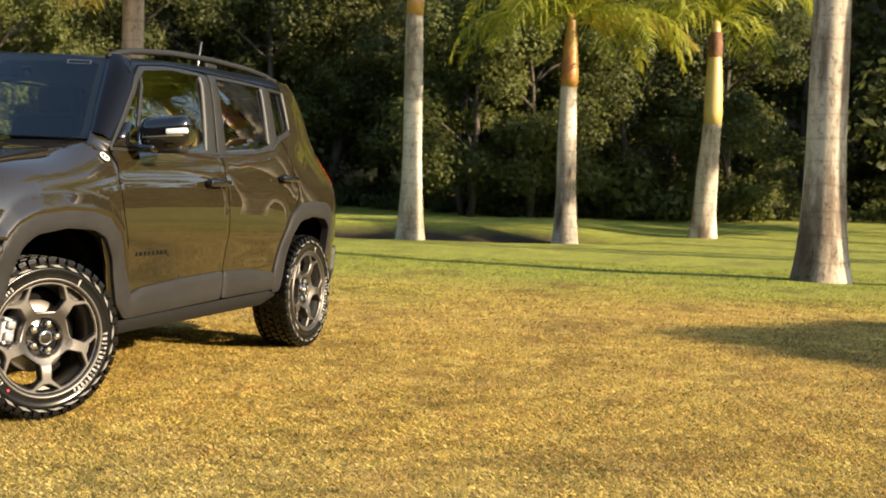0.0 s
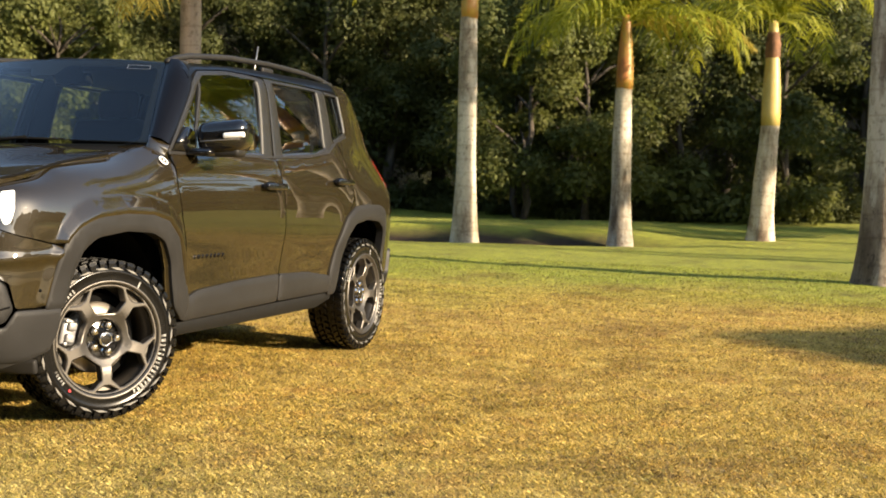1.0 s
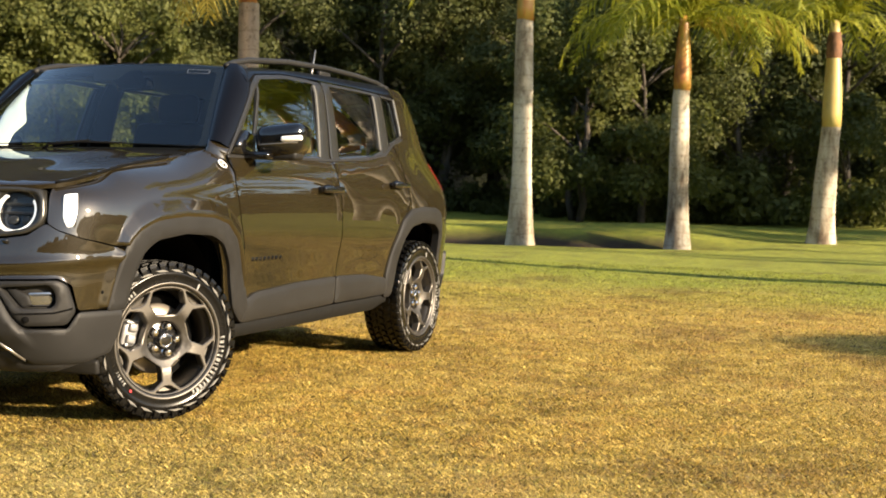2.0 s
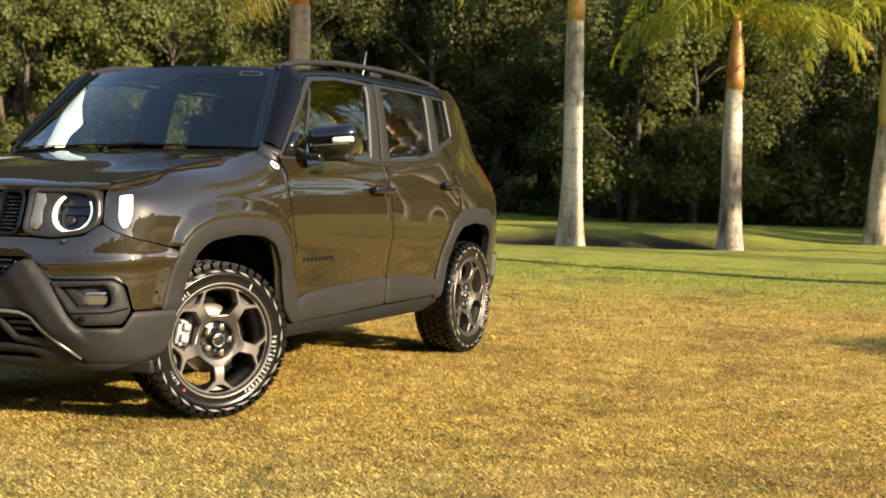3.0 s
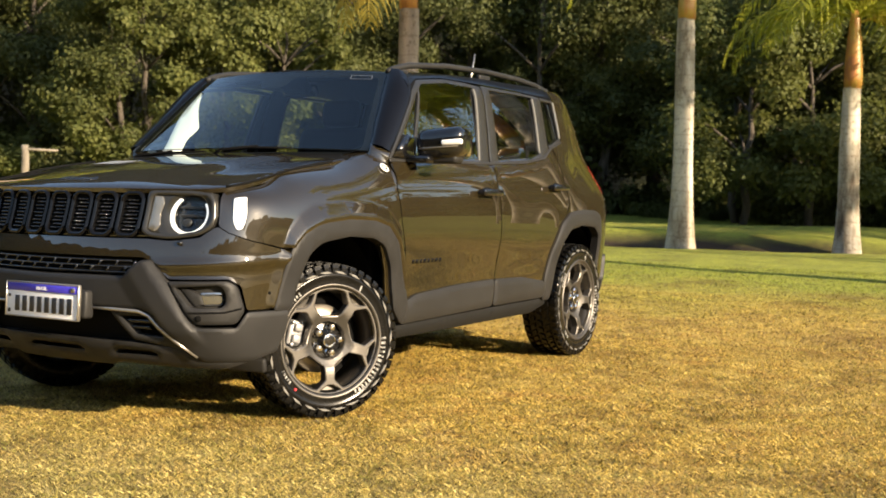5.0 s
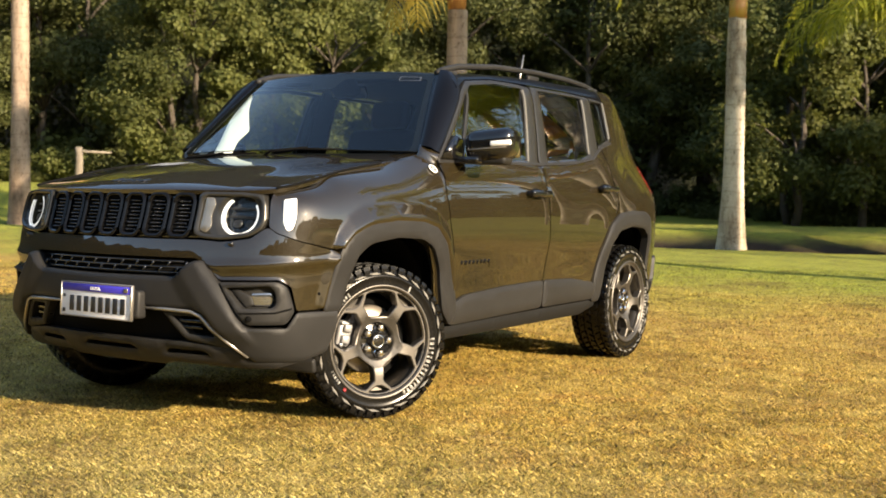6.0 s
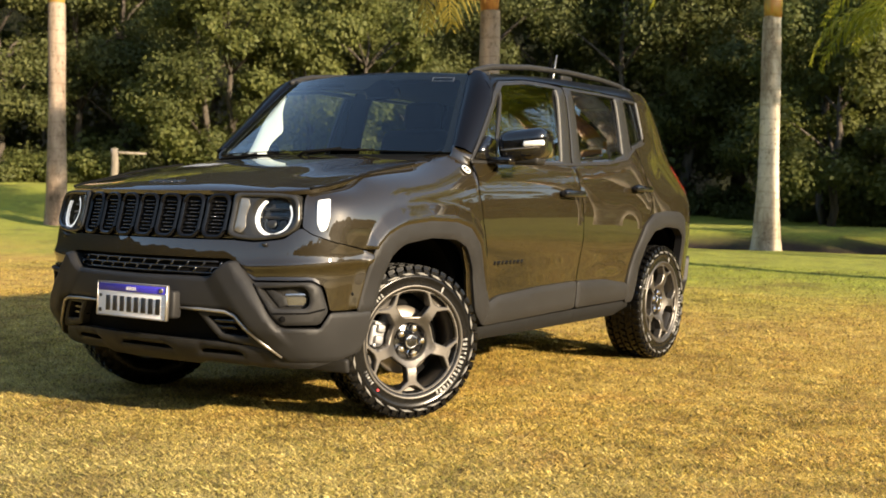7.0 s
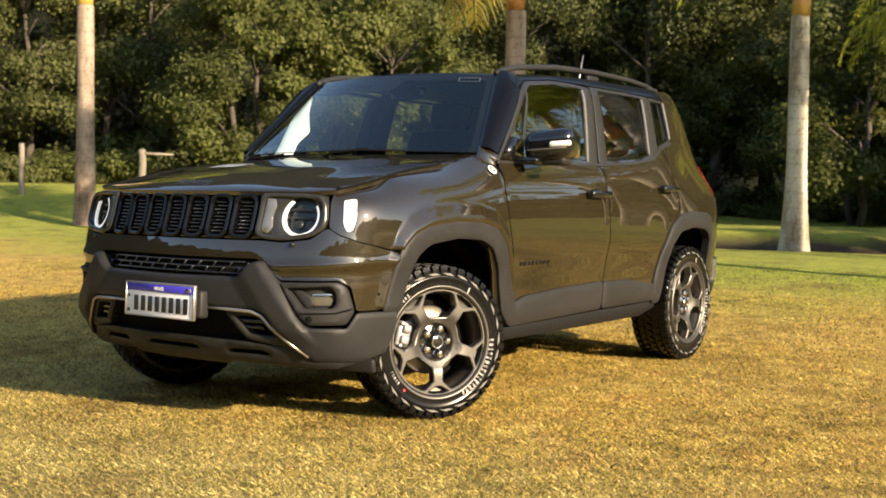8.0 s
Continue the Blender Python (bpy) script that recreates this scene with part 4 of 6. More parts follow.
# -- wheels --
def wheel_meshes():
    R = .345
    prof = [(-.085, .222), (-.105, .235), (-.113, .262), (-.114, .290), (-.108, .318), (-.096, .331), (-.05, .336), (.05, .336), (.096, .331), (.108, .318), (.1125, .300), (.1145, .298), (.115, .285), (.1135, .283), (.114, .262), (.1145, .256), (.1135, .252), (.106, .236), (.100, .230), (.088, .222)]
    tyre = mesh_of("tyre", *revolve(prof, 72), RUBBER, True)
    parts = []
    # tread: five rows of blocks, and lugs that run down over the shoulders
    for row, (x, wide, n, skew) in enumerate(((-.092, .032, 46, .2), (-.047, .034, 46, -.35), (0, .03, 46, .3), (.047, .034, 46, -.35), (.092, .032, 46, .2))):
        for k in range(n):
            a = 2 * math.pi * (k + .5 * (row % 2)) / n
            half = math.pi / n * .70
            v = []
            for rr, shrinkage in ((.328, 1.0), (R - (.003 if abs(x) > .08 else 0), .88)):
                for dx, da in ((-1, -1), (1, -1), (1, 1), (-1, 1)):
                    ang = a + half * da * shrinkage + skew * dx * wide / 2 / R * 1.2
                    v.append((x + dx * wide / 2 * shrinkage, rr * math.cos(ang), rr * math.sin(ang)))
            parts.append((v, [(4, 5, 6, 7), (0, 1, 5, 4), (1, 2, 6, 5), (2, 3, 7, 6), (3, 0, 4, 7)]))
    for sx in SIDES:
        for k in range(46):
            a = 2 * math.pi * (k + .25) / 46
            half = math.pi / 46 * (.62 if k % 2 else .5)
            deep = .300 if k % 2 else .312
            v = []
            for rr, x0, x1 in ((.338, .098, .112), (.326, .098, .1165), (deep, .100, .1175)):
                for x, da in ((x0, -1), (x1, -1), (x1, 1), (x0, 1)):
                    v.append((sx * x, rr * math.cos(a + half * da), rr * math.sin(a + half * da)))
            f = [(0, 1, 2, 3), (8, 11, 10, 9)] + [(i, i + 4, (i + 1) % 4 + 4, (i + 1) % 4) for i in range(4)] + [(i + 4, i + 8, (i + 1) % 4 + 8, (i + 1) % 4 + 4) for i in range(4)]
            parts.append((v, f if sx > 0 else [tuple(reversed(q)) for q in f]))
    v, f = merged(parts)
    tread = mesh_of("tread", v, f, RUBBER)
    # worn white raised marks on the outer wall, as plain bars, and slanted ribs round it, coloured pale for their
    # highlights
    def wall_bar(name, low, high, a, w, slant, x0, x1, mat):
        v = []
        for x, k in ((x0, 1.0), (x1, .8)):
            mid = (low + high) / 2
            for rr, da in ((low, -w), (high, -w), (high, w), (low, w)):
                rr = mid + (rr - mid) * k
                v.append((x, rr * math.cos(a + da * k + slant * (rr - mid)), rr * math.sin(a + da * k + slant * (rr - mid))))
        return mesh_of(name, v, [(4, 5, 6, 7), (0, 1, 5, 4), (1, 2, 6, 5), (2, 3, 7, 6), (3, 0, 4, 7)], mat)

    rng = random.Random(5)
    marks = []
    for start, count, size, step in ((-62, 15, .017, 4.4), (128, 6, .010, 3.4), (58, 1, .02, 4), (206, 5, .009, 3.2)):
        for k in range(count):
            h = size * rng.uniform(.75, 1.0)
            marks.append(wall_bar("tyre_letter", .268 - h, .268 + h, radians(start + step * k), radians(step) * rng.uniform(.22, .36), .25, .1135, .1165, WORN_WHITE))
    rib = wall_bar("tyre_rib", .3005, .3115, 0.0, .075, 9.0, .1120, .1180, RIB_HIGHLIGHT)
    # rim: a deep dark barrel, and a face with five wide windows and five small pockets
    barrel = mesh_of("wheel", *revolve([(-.09, .228), (-.08, .214), (.03, .205), (.08, .216), (.092, .230)], 64), ALLOY_DARK, True)
    flange = mesh_of("rim_flange", *revolve([(.094, .229), (.108, .232), (.114, .237), (.117, .242), (.116, .2465), (.108, .250)], 64), ALLOY, True)

    def face_skin(u, v, d=0.0):
        rr = np.hypot(u, v) / .244
        return np.stack([.100 + .006 * rr - .022 * np.exp(-((rr - .32) / .14) ** 2) + d, u, v], -1)

    def star(shape, turn):
        c, s = math.cos(radians(turn)), math.sin(radians(turn))
        return [(.244 * (x * c - y * s), .244 * (x * s + y * c)) for x, y in shape]

    disc = [(.241 * math.cos(2 * math.pi * k / 60), .241 * math.sin(2 * math.pi * k / 60)) for k in range(60)]
    window = [(-.180, .43), (.180, .43), (.335, .62), (.285, .835), (.225, .870), (.10, .895), (-.10, .895), (-.225, .870), (-.285, .835), (-.335, .62)]
    pocket = [(-.05, .785), (.05, .785), (.215, .880), (.10, .912), (-.10, .912), (-.215, .880)]
    holes = [star(window, 72 * k) for k in range(5)] + [star(pocket, 36 + 72 * k) for k in range(5)]
    holes.append([(.082 * math.cos(2 * math.pi * k / 24), .082 * math.sin(2 * math.pi * k / 24)) for k in range(24)])
    face = panel_mesh("rim", disc, face_skin, ALLOY, holes=holes, res=.016, thick=.042, roll=.0035, inset=.0045, r=.006)
    face.shade_flat()
    plates = [star([(p * 1.15, .9 + (q - .9) * 1.2) for p, q in pocket], 36 + 72 * k) for k in range(5)]
    backing = []
    for o in plates:
        backing.append(mesh_of("rim_facet", [(.074 + .13 * (math.hypot(a, b) - .19), a, b) for a, b in o], [tuple(range(len(o)))], ALLOY))
    hub = mesh_of("hub_cap", *revolve([(.040, .092), (.050, .084), (.046, .05), (.056, .034), (.086, .031), (.092, .028), (.094, .017), (.0945, 0)], 32), HUB, True)
    nut = mesh_of("lug_nut", *revolve([(0, .025), (.012, .023), (.016, .0185), (.036, .0175), (.043, .012), (.045, 0)], 6), CHROME)
    ringv = mesh_of("hub_ring", *revolve([(.089, .0295), (.093, .0275), (.0935, .0245), (.091, .0235)], 32), CHROME, True)
    brake = mesh_of("brake_disc", *revolve([(.0, .04), (.02, .075), (.02, .145), (.0, .15)], 48), STEEL, True)
    fan = [radians(-70 + 12 * k) for k in range(21)]
    v = [(.0, 0.0, 0.0), (-.006, 0.0, 0.0)] + [(x, .186 * math.cos(a), .186 * math.sin(a)) for x in (0.0, -.006) for a in fan]
    f = [(0, 2 + k, 3 + k) for k in range(20)] + [(1, 24 + k, 23 + k) for k in range(20)] + [(2 + k, 23 + k, 24 + k, 3 + k) for k in range(20)]
    shield = mesh_of("dust_shield", *moved((v, f), pose(-.012, 0, 0)), BLACK)
    cal = [moved(rounded_box(.05, .070, .11, .012), pose(.018, -.138, .034, -12)), moved(rounded_box(.03, .040, .036, .010), pose(.045, -.128, .058, -12)), moved(rounded_box(.03, .042, .040, .010), pose(.045, -.140, .010, -12))]
    cal += [moved(revolve([(.03, .009), (.052, .009), (.054, .006), (.0545, 0)], 10), pose(0, y, z)) for y, z in ((-.150, .082), (-.160, -.012))]
    caliper = mesh_of("brake_caliper", *merged(cal), CALIPER, True)
    v, f = tube_data([(.114, -.20, -.168), (.1185, -.20, -.168)], [.007, .006], 10)
    dot = mesh_of("paint_dot", v, f, RED_DOT)
    return tyre, tread, marks, rib, barrel, flange, face, backing, hub, nut, ringv, brake, shield, caliper, dot


WHEEL = wheel_meshes()


def wheel(m, spin, front, tall=1.0):
    tyre, tread, marks, rib, barrel, flange, face, backing, hub, nut, ringv, brake, shield, caliper, dot = WHEEL
    w = child("wheel", barrel, car, "satin bronze alloy wheel with an all-terrain tyre", m)
    turn = pose(0, 0, 0, spin)
    press = Matrix.Diagonal((1, tall, tall, 1))
    child("tyre", tyre, w, "black all-terrain tyre with worn white raised marks", press @ turn)
    tagged(child("tread", tread, w, "", press @ turn), "blocky black tyre tread", kind="stuff")
    for me in marks:
        child("tyre_letter", me, w, "", press @ turn)
    for k in range(26):
        child("tyre_rib", rib, w, "", press @ pose(0, 0, 0, spin + 360 * k / 26))
    child("rim", face, w, "", turn)
    child("rim_flange", flange, w)
    for me in backing:
        child("rim_facet", me, w, "", turn)
    child("hub_cap", hub, w)
    child("hub_ring", ringv, w)
    for k in range(5):
        a = radians(72 * k + spin)
        child("lug_nut", nut, w, "", pose(.046, .0560 * math.cos(a), .0560 * math.sin(a)))
    child("brake_disc", brake, w)
    child("dust_shield", shield, w, "", pose(0, 0, 0, 0 if front else 180))
    child("brake_caliper", caliper, w, "", pose(0, 0, 0, 0 if front else 180))
    if front:
        child("paint_dot", dot, w, "small red paint dot", pose(0, 0, 0, 8))


STEER = -24.5
wheel(pose(.785, -1.275, .349, 0, 0, STEER) @ Matrix.Scale(.977, 4), 0, True, .968)
wheel(pose(-.775, -1.285, .345, 0, 0, 180 + STEER), 20, True)
wheel(pose(.765, 1.285, .345), 14, False)
wheel(pose(-.765, 1.285, .345, 0, 0, 180), 40, False)

# -- outlines along the left side, as (y, z) --
def on_side(points):
    return [(along(y), z) for y, z in points]


def arch(y0, reach, top, n=12):
    """The upper edge of a wheel opening, from front to back."""
    return [(y0 - reach * math.cos(math.pi * k / n) * (1 + .12 * math.sin(math.pi * k / n) ** 2), .36 + (top - .36) * (abs(math.sin(math.pi * k / n)) ** .62)) for k in range(n + 1)]


FLARE = [(1.090, .492), (1.132, .595), (1.186, .695), (1.246, .770), (1.330, .818), (1.456, .855), (1.636, .872), (1.834, .866), (1.960, .840), (2.050, .765), (2.128, .615), (2.19, .44)]


def arch_ledge(s, v):
    """The painted ledge that stands proud round the front arch's flare."""
    far = np.full(np.shape(s), 9.0)
    for (a, b), (c, e) in zip(FLARE, FLARE[1:]):
        t = np.clip(((s - a) * (c - a) + (v - b) * (e - b)) / ((c - a) ** 2 + (e - b) ** 2), 0, 1)
        far = np.minimum(far, np.hypot(s - a - t * (c - a), v - b - t * (e - b)))
    return .034 * np.clip(1 - far / .062, 0, 1)


for side in SIDES:
    # front fender, from the headlamp round to the door
    fender = [(.768, 1.09), (.774, .833), (.826, .808), (.946, .778), (1.12, .752), (1.26, .738)] + on_side([(-1.5, .80), (-1.36, .84), (-1.15, .835), (-1.0, .80), (-.90, .62), (-.86, .40), (-.80, .37), (-.735, .55), (-.735, .70), (-.785, .84), (-.812, .99), (-.79, 1.148), (-1.0, 1.145), (-1.35, 1.108), (-1.45, 1.095)]) + [(nose(.83, -1.66), 1.10)]
    panel("fender", fender, fender_skin, PAINT, car, side=side, r=.012, res=.012, roll=.002, inset=.004, crown=arch_ledge, relax=45)
    front_door = on_side([(-.782, 1.125), (-.804, .99), (-.778, .84), (-.728, .70), (-.722, .47), (-.70, .375), (.165, .385), (.18, .50), (.225, .75), (.205, .97), (.185, 1.165), (-.45, 1.142), (-.74, 1.135)])
    door = panel("door", front_door, skin, PAINT, car, side=side, r=.03, res=.025, roll=.002, inset=.004, relax=12)
    rear_door = on_side([(.195, 1.165), (.213, .97), (.233, .75), (.188, .50), (.173, .385), (.80, .39), (.85, .48), (.93, .72), (1.03, .85), (1.10, .95), (1.06, 1.12), (1.02, 1.285), (.93, 1.245), (.84, 1.215), (.6, 1.185)])
    back_door = panel("door", rear_door, skin, PAINT, car, side=side, r=.03, res=.025, roll=.002, inset=.004, relax=12)
    quarter = on_side([(1.10, 1.0), (1.105, .93), (1.03, .84), (1.1, .80), (1.285, .845), (1.45, .84)]) + [(along(1.55) + .06, .80), (along(1.55) + .16, .60), (S3 + .22, .45), (S3 + .40, .45), (S3 + .44, .80), (S3 + .40, 1.0), (S3 + .39, 1.22), (S3 + .36, 1.40), (S3 + .30, 1.62)] + on_side([(1.35, 1.67), (1.20, 1.64), (1.195, 1.56), (1.205, 1.45), (1.215, 1.325), (1.17, 1.305), (1.035, 1.285), (1.07, 1.12)])
    panel("quarter_panel", quarter, cabin_skin, PAINT, car, side=side, r=.012, res=.025, roll=.002, inset=.004, relax=10)
    # upper frames round the side glass, with a rail along the roof
    front_glass = [(-.745, 1.145), (.085, 1.15), (.175, 1.535), (-.10, 1.535), (-.36, 1.505), (-.46, 1.45)]
    rear_glass = [(.30, 1.155), (.70, 1.185), (.845, 1.225), (.885, 1.545), (.345, 1.54)]
    small_glass = [(.985, 1.275), (1.05, 1.29), (1.165, 1.325), (1.165, 1.545), (.995, 1.545)]
    frame_f = on_side([(-.80, 1.13), (.185, 1.145), (.262, 1.548), (.10, 1.556), (-.12, 1.555), (-.37, 1.528), (-.49, 1.462)])
    panel("window_frame", frame_f, cabin_skin, TRIM, door, side=side, holes=[on_side(front_glass)], r=.02, thick=.03, out=.002, res=.03, label="grey window frame")
    frame_r = on_side([(.20, 1.145), (.60, 1.165), (.86, 1.20), (.97, 1.25), (.985, 1.560), (.270, 1.555)])
    panel("window_frame", frame_r, cabin_skin, TRIM, back_door, side=side, holes=[on_side(rear_glass)], r=.02, thick=.03, out=.002, res=.03, label="grey window frame")
    frame_q = on_side([(.985, 1.255), (1.03, 1.27), (1.19, 1.31), (1.19, 1.558), (.992, 1.562)])
    panel("quarter_window_frame", frame_q, cabin_skin, TRIM, car, side=side, holes=[on_side(small_glass)], r=.015, thick=.03, out=.001, res=.03)
    for g, owner, grow in ((front_glass, door, .012), (rear_glass, back_door, .012), (small_glass, car, .01)):
        cy, cz = sum(p[0] for p in g) / len(g), sum(p[1] for p in g) / len(g)
        big = [(y + math.copysign(grow, y - cy), z + math.copysign(grow, z - cz)) for y, z in g]
        panel("window_glass", on_side(big), pane_skin, GLASS, owner, side=side, r=.02, thick=0, out=-.003, roll=0, res=.06, label="tinted glass pane")
    # bright edge behind the small pane, and a division bar for the front pane
    panel("window_edge", on_side([(1.165, 1.328), (1.188, 1.335), (1.186, 1.550), (1.165, 1.550)]), cabin_skin, SILVER, car, side=side, r=.003, thick=.012, out=.006, roll=.001, inset=.002, res=.03)
    for a, b, c, d, owner in ((.072, .160, .090, .178, door), (.832, .872, .850, .890, back_door)):
        low, high = (1.156, 1.530) if owner is door else (1.226, 1.540)
        panel("window_edge", on_side([(a, low), (c, low + .004), (d, high), (b, high)]), cabin_skin, EDGE_GREY, owner, side=side, r=.003, thick=.010, out=.003, roll=.001, inset=.002, res=.03)
    panel("quarter_light_bar", on_side([(-.595, 1.145), (-.565, 1.145), (-.40, 1.495), (-.425, 1.48)]), cabin_skin, TRIM, door, side=side, r=.004, thick=.02, out=.001, inset=.003, res=.04)
    # shoulder moulding under the glass
    panel("belt_moulding", on_side([(-.80, 1.118), (-.40, 1.128), (.19, 1.138), (.60, 1.158), (.86, 1.193), (1.02, 1.262), (1.19, 1.30), (1.20, 1.312), (1.02, 1.278), (.86, 1.208), (.60, 1.172), (.19, 1.152), (-.40, 1.142), (-.80, 1.132)]), cabin_skin, CLAD, car, side=side, r=.004, thick=.012, out=.006, roll=.002, inset=.004, res=.04)
    # arch flares and sill cladding
    in_f = [(2.15, .36), (2.06, .44), (2.035, .53), (2.008, .64), (1.936, .740), (1.840, .776), (1.654, .786), (1.462, .765), (1.396, .725), (1.330, .640), (1.288, .565), (1.262, .50)]
    panel("wheel_arch_flare", FLARE + in_f, skin, CLAD, car, side=side, r=.03, out=.024, thick=.06, roll=.008, inset=.014, res=.03, label="grey plastic arch flare")
    out_r = [(.80, .37), (.80, .50), (.865, .66), (.975, .82), (1.10, .885), (1.285, .90), (1.48, .895)]
    tail = [(S3 + .045, .865), (S3 + .10, .72), (S3 + .10, .52), (S3 + .06, .42), (S3 + .02, .42), (S3 + .03, .60)]
    in_r = [(1.55, .745), (1.47, .79), (1.285, .805), (1.10, .78), (1.00, .70), (.935, .55), (.90, .37)]
    panel("wheel_arch_flare", on_side(out_r) + tail + on_side(in_r), skin, CLAD, car, side=side, r=.03, out=.016, thick=.055, roll=.008, inset=.014, res=.03, label="grey plastic arch flare")
    panel("door_cladding", on_side([(-.735, .365), (-.735, .465), (-.62, .50), (-.24, .522), (.172, .53), (.172, .385)]), skin, CLAD, door, side=side, r=.025, out=.020, thick=.022, roll=.010, inset=.02, res=.035, label="grey plastic lower door cladding")
    panel("door_cladding", on_side([(.180, .385), (.180, .53), (.52, .522), (.79, .488), (.83, .44), (.80, .39)]), skin, CLAD, back_door, side=side, r=.025, out=.020, thick=.022, roll=.010, inset=.02, res=.035, label="grey plastic lower door cladding")
    panel("sill", on_side([(-.80, .30), (-.80, .358), (.20, .375), (.86, .382), (.88, .345), (.70, .305), (-.2, .30)]), skin, SILL, car, side=side, r=.012, out=.0, thick=.10, roll=.006, inset=.012, res=.05)
    # roof rail: a long bow on three feet
    rail_pts = [(side * x, y, z) for x, y, z in ((.585, -.47, 1.572), (.59, -.40, 1.596), (.592, -.28, 1.622), (.592, .10, 1.659), (.590, .55, 1.676), (.585, .95, 1.675), (.58, 1.22, 1.662), (.572, 1.38, 1.640), (.568, 1.44, 1.622))]
    smooth = []
    for i in range(len(rail_pts) - 1):
        a, b = Vector(rail_pts[i]), Vector(rail_pts[i + 1])
        smooth += [a.lerp(b, k / 3) for k in range(3)]
    v, f = tube_data(smooth, [.013] + [.0155] * (len(smooth) - 2) + [.012], 10)
    rail = part("roof_rail", (v, f), CLAD, car, "grey roof rail")
    for y in (-.36, .52, 1.30):
        z = float(ROOF_TOP(y)) - .03
        part("rail_foot", moved(rounded_box(.03, .13, .035, .012), pose(side * .588, y, z + .010)), CLAD, rail)
    # door handles in gloss black
    for y, z, owner in ((.062, .988, door), (.935, 1.028, back_door)):
        x = float(side_w(np.array(y), np.array(z)))
        h = part("door_handle", moved(rounded_box(.034, .215, .036, .012), pose(side * (x + .032), y, z)), GLOSS_BLACK, owner, "gloss black door handle")
        for dy in (-.075, .085):
            part("handle_post", moved(rounded_box(.04, .035, .026, .006), pose(side * (x + .012), y + dy, z)), GLOSS_BLACK, h)
        part("handle_cup", moved(revolve([(0, .05), (.004, .047), (.0045, 0)], 24), pose(side * (x - .0), y, z) @ Matrix.Diagonal((side, 1.5, .55, 1))), BLACK, h)
    # dark raised letters on the door, as plain bars
    rng = random.Random(8)
    bars = []
    for k in range(8):
        y = -.655 + .036 * k
        x = float(side_w(np.array(y), np.array(.655)))
        bars.append(moved(rounded_box(.006, .026 * rng.uniform(.6, 1), .019, .002, 1), pose(side * (x + .001), y, .655)))
    part("door_badge", merged(bars), SLOT_BLACK, door, "dark raised badge letters")
    # round badge on the fender
    c = [Vector(q) for q in fender_skin(np.array([2.030, 2.050, 2.030]), np.array([1.075, 1.075, 1.085]))]
    out = (c[1] - c[0]).cross(c[2] - c[0]).normalized()
    at = Matrix.Diagonal((side, 1, 1, 1)) @ Matrix.Translation(c[0]) @ out.to_track_quat("X", "Z").to_matrix().to_4x4()
    badge = part("fender_badge", moved(revolve([(0, .025), (.004, .0245), (.005, .020), (.003, .019), (.003, .0)], 28), at), WHITE, car, "small round white badge")
    part("badge_face", moved(revolve([(.0035, .0165), (.0045, .015), (.0045, .008), (.0035, .007)], 24), at), TRIM, badge)
    # door mirror
    arm = moved(rounded_box(.13, .10, .035, .014), pose(side * .885, -.62, 1.135, 0, 0, 0))
    shell = rounded_box(.235, .17, .155, .055, 5)
    shell = ([(x * (1 + .10 * z / .08), y - .03 * (x / .1) * side * 0 + (.02 if y > 0 else 0), z + .012 * (x / .12)) for x, y, z in shell[0]], shell[1])
    mir = part("door_mirror", merged([moved(shell, pose(side * .965, -.56, 1.205, 0, 0, side * 10)), arm]), GLOSS_BLACK, car, "gloss black door mirror")
    if side < 0:
        mir.matrix_basis = Matrix.Translation((.06, .16, -.03))
    part("turn_lamp", moved(rounded_box(.100, .03, .026, .009), pose(side * 1.048, -.626, 1.214, 0, side * -4, side * 14)), WHITE, mir, "white turn lamp strip")
    part("mirror_line", moved(rounded_box(.185, .02, .005, .002, 1), pose(side * .985, -.641, 1.190, 0, side * -4, side * 12)), SILVER, mir, "thin bright line under the turn lamp")
    part("mirror_lower", moved(rounded_box(.19, .12, .05, .02), pose(side * .955, -.56, 1.142, 0, 0, side * 10)), CLAD, mir)
    part("mirror_glass", moved(rounded_box(.18, .006, .11, .002, 1), pose(side * .965, -.468, 1.21, 0, 0, side * 10)), CHROME, mir)
    part("mirror_sail", moved(flat_prism([(-.775, 1.14), (-.60, 1.14), (-.60, 1.23), (-.66, 1.25)], .03), Matrix.Translation((side * .80 - (.0 if side > 0 else .03), 0, 0))), GLOSS_BLACK, mir)
    # tail lamp
    panel("tail_lamp", [(S3 + .43, 1.0), (S3 + .50, 1.0), (S3 + .60, 1.0), (S3 + .60, 1.19), (S3 + .50, 1.19), (S3 + .435, 1.19)], skin, RED, car, side=side, r=.03, out=.003, thick=.03, res=.04, label="red tail lamp")
    # wheel housings
    for y in (-1.285, 1.285):
        ring = [(y + .47 * math.cos(a), .36 + .475 * math.sin(a)) for a in [math.pi * k / 14 for k in range(15)]]
        v = [(side * x, yy, z) for x in (.50, .79) for yy, z in ring]
        f = [(i, i + 1, i + 16, i + 15) for i in range(14)] + [tuple(range(15))]
        part("wheel_housing", (v, f), BLACK, car)

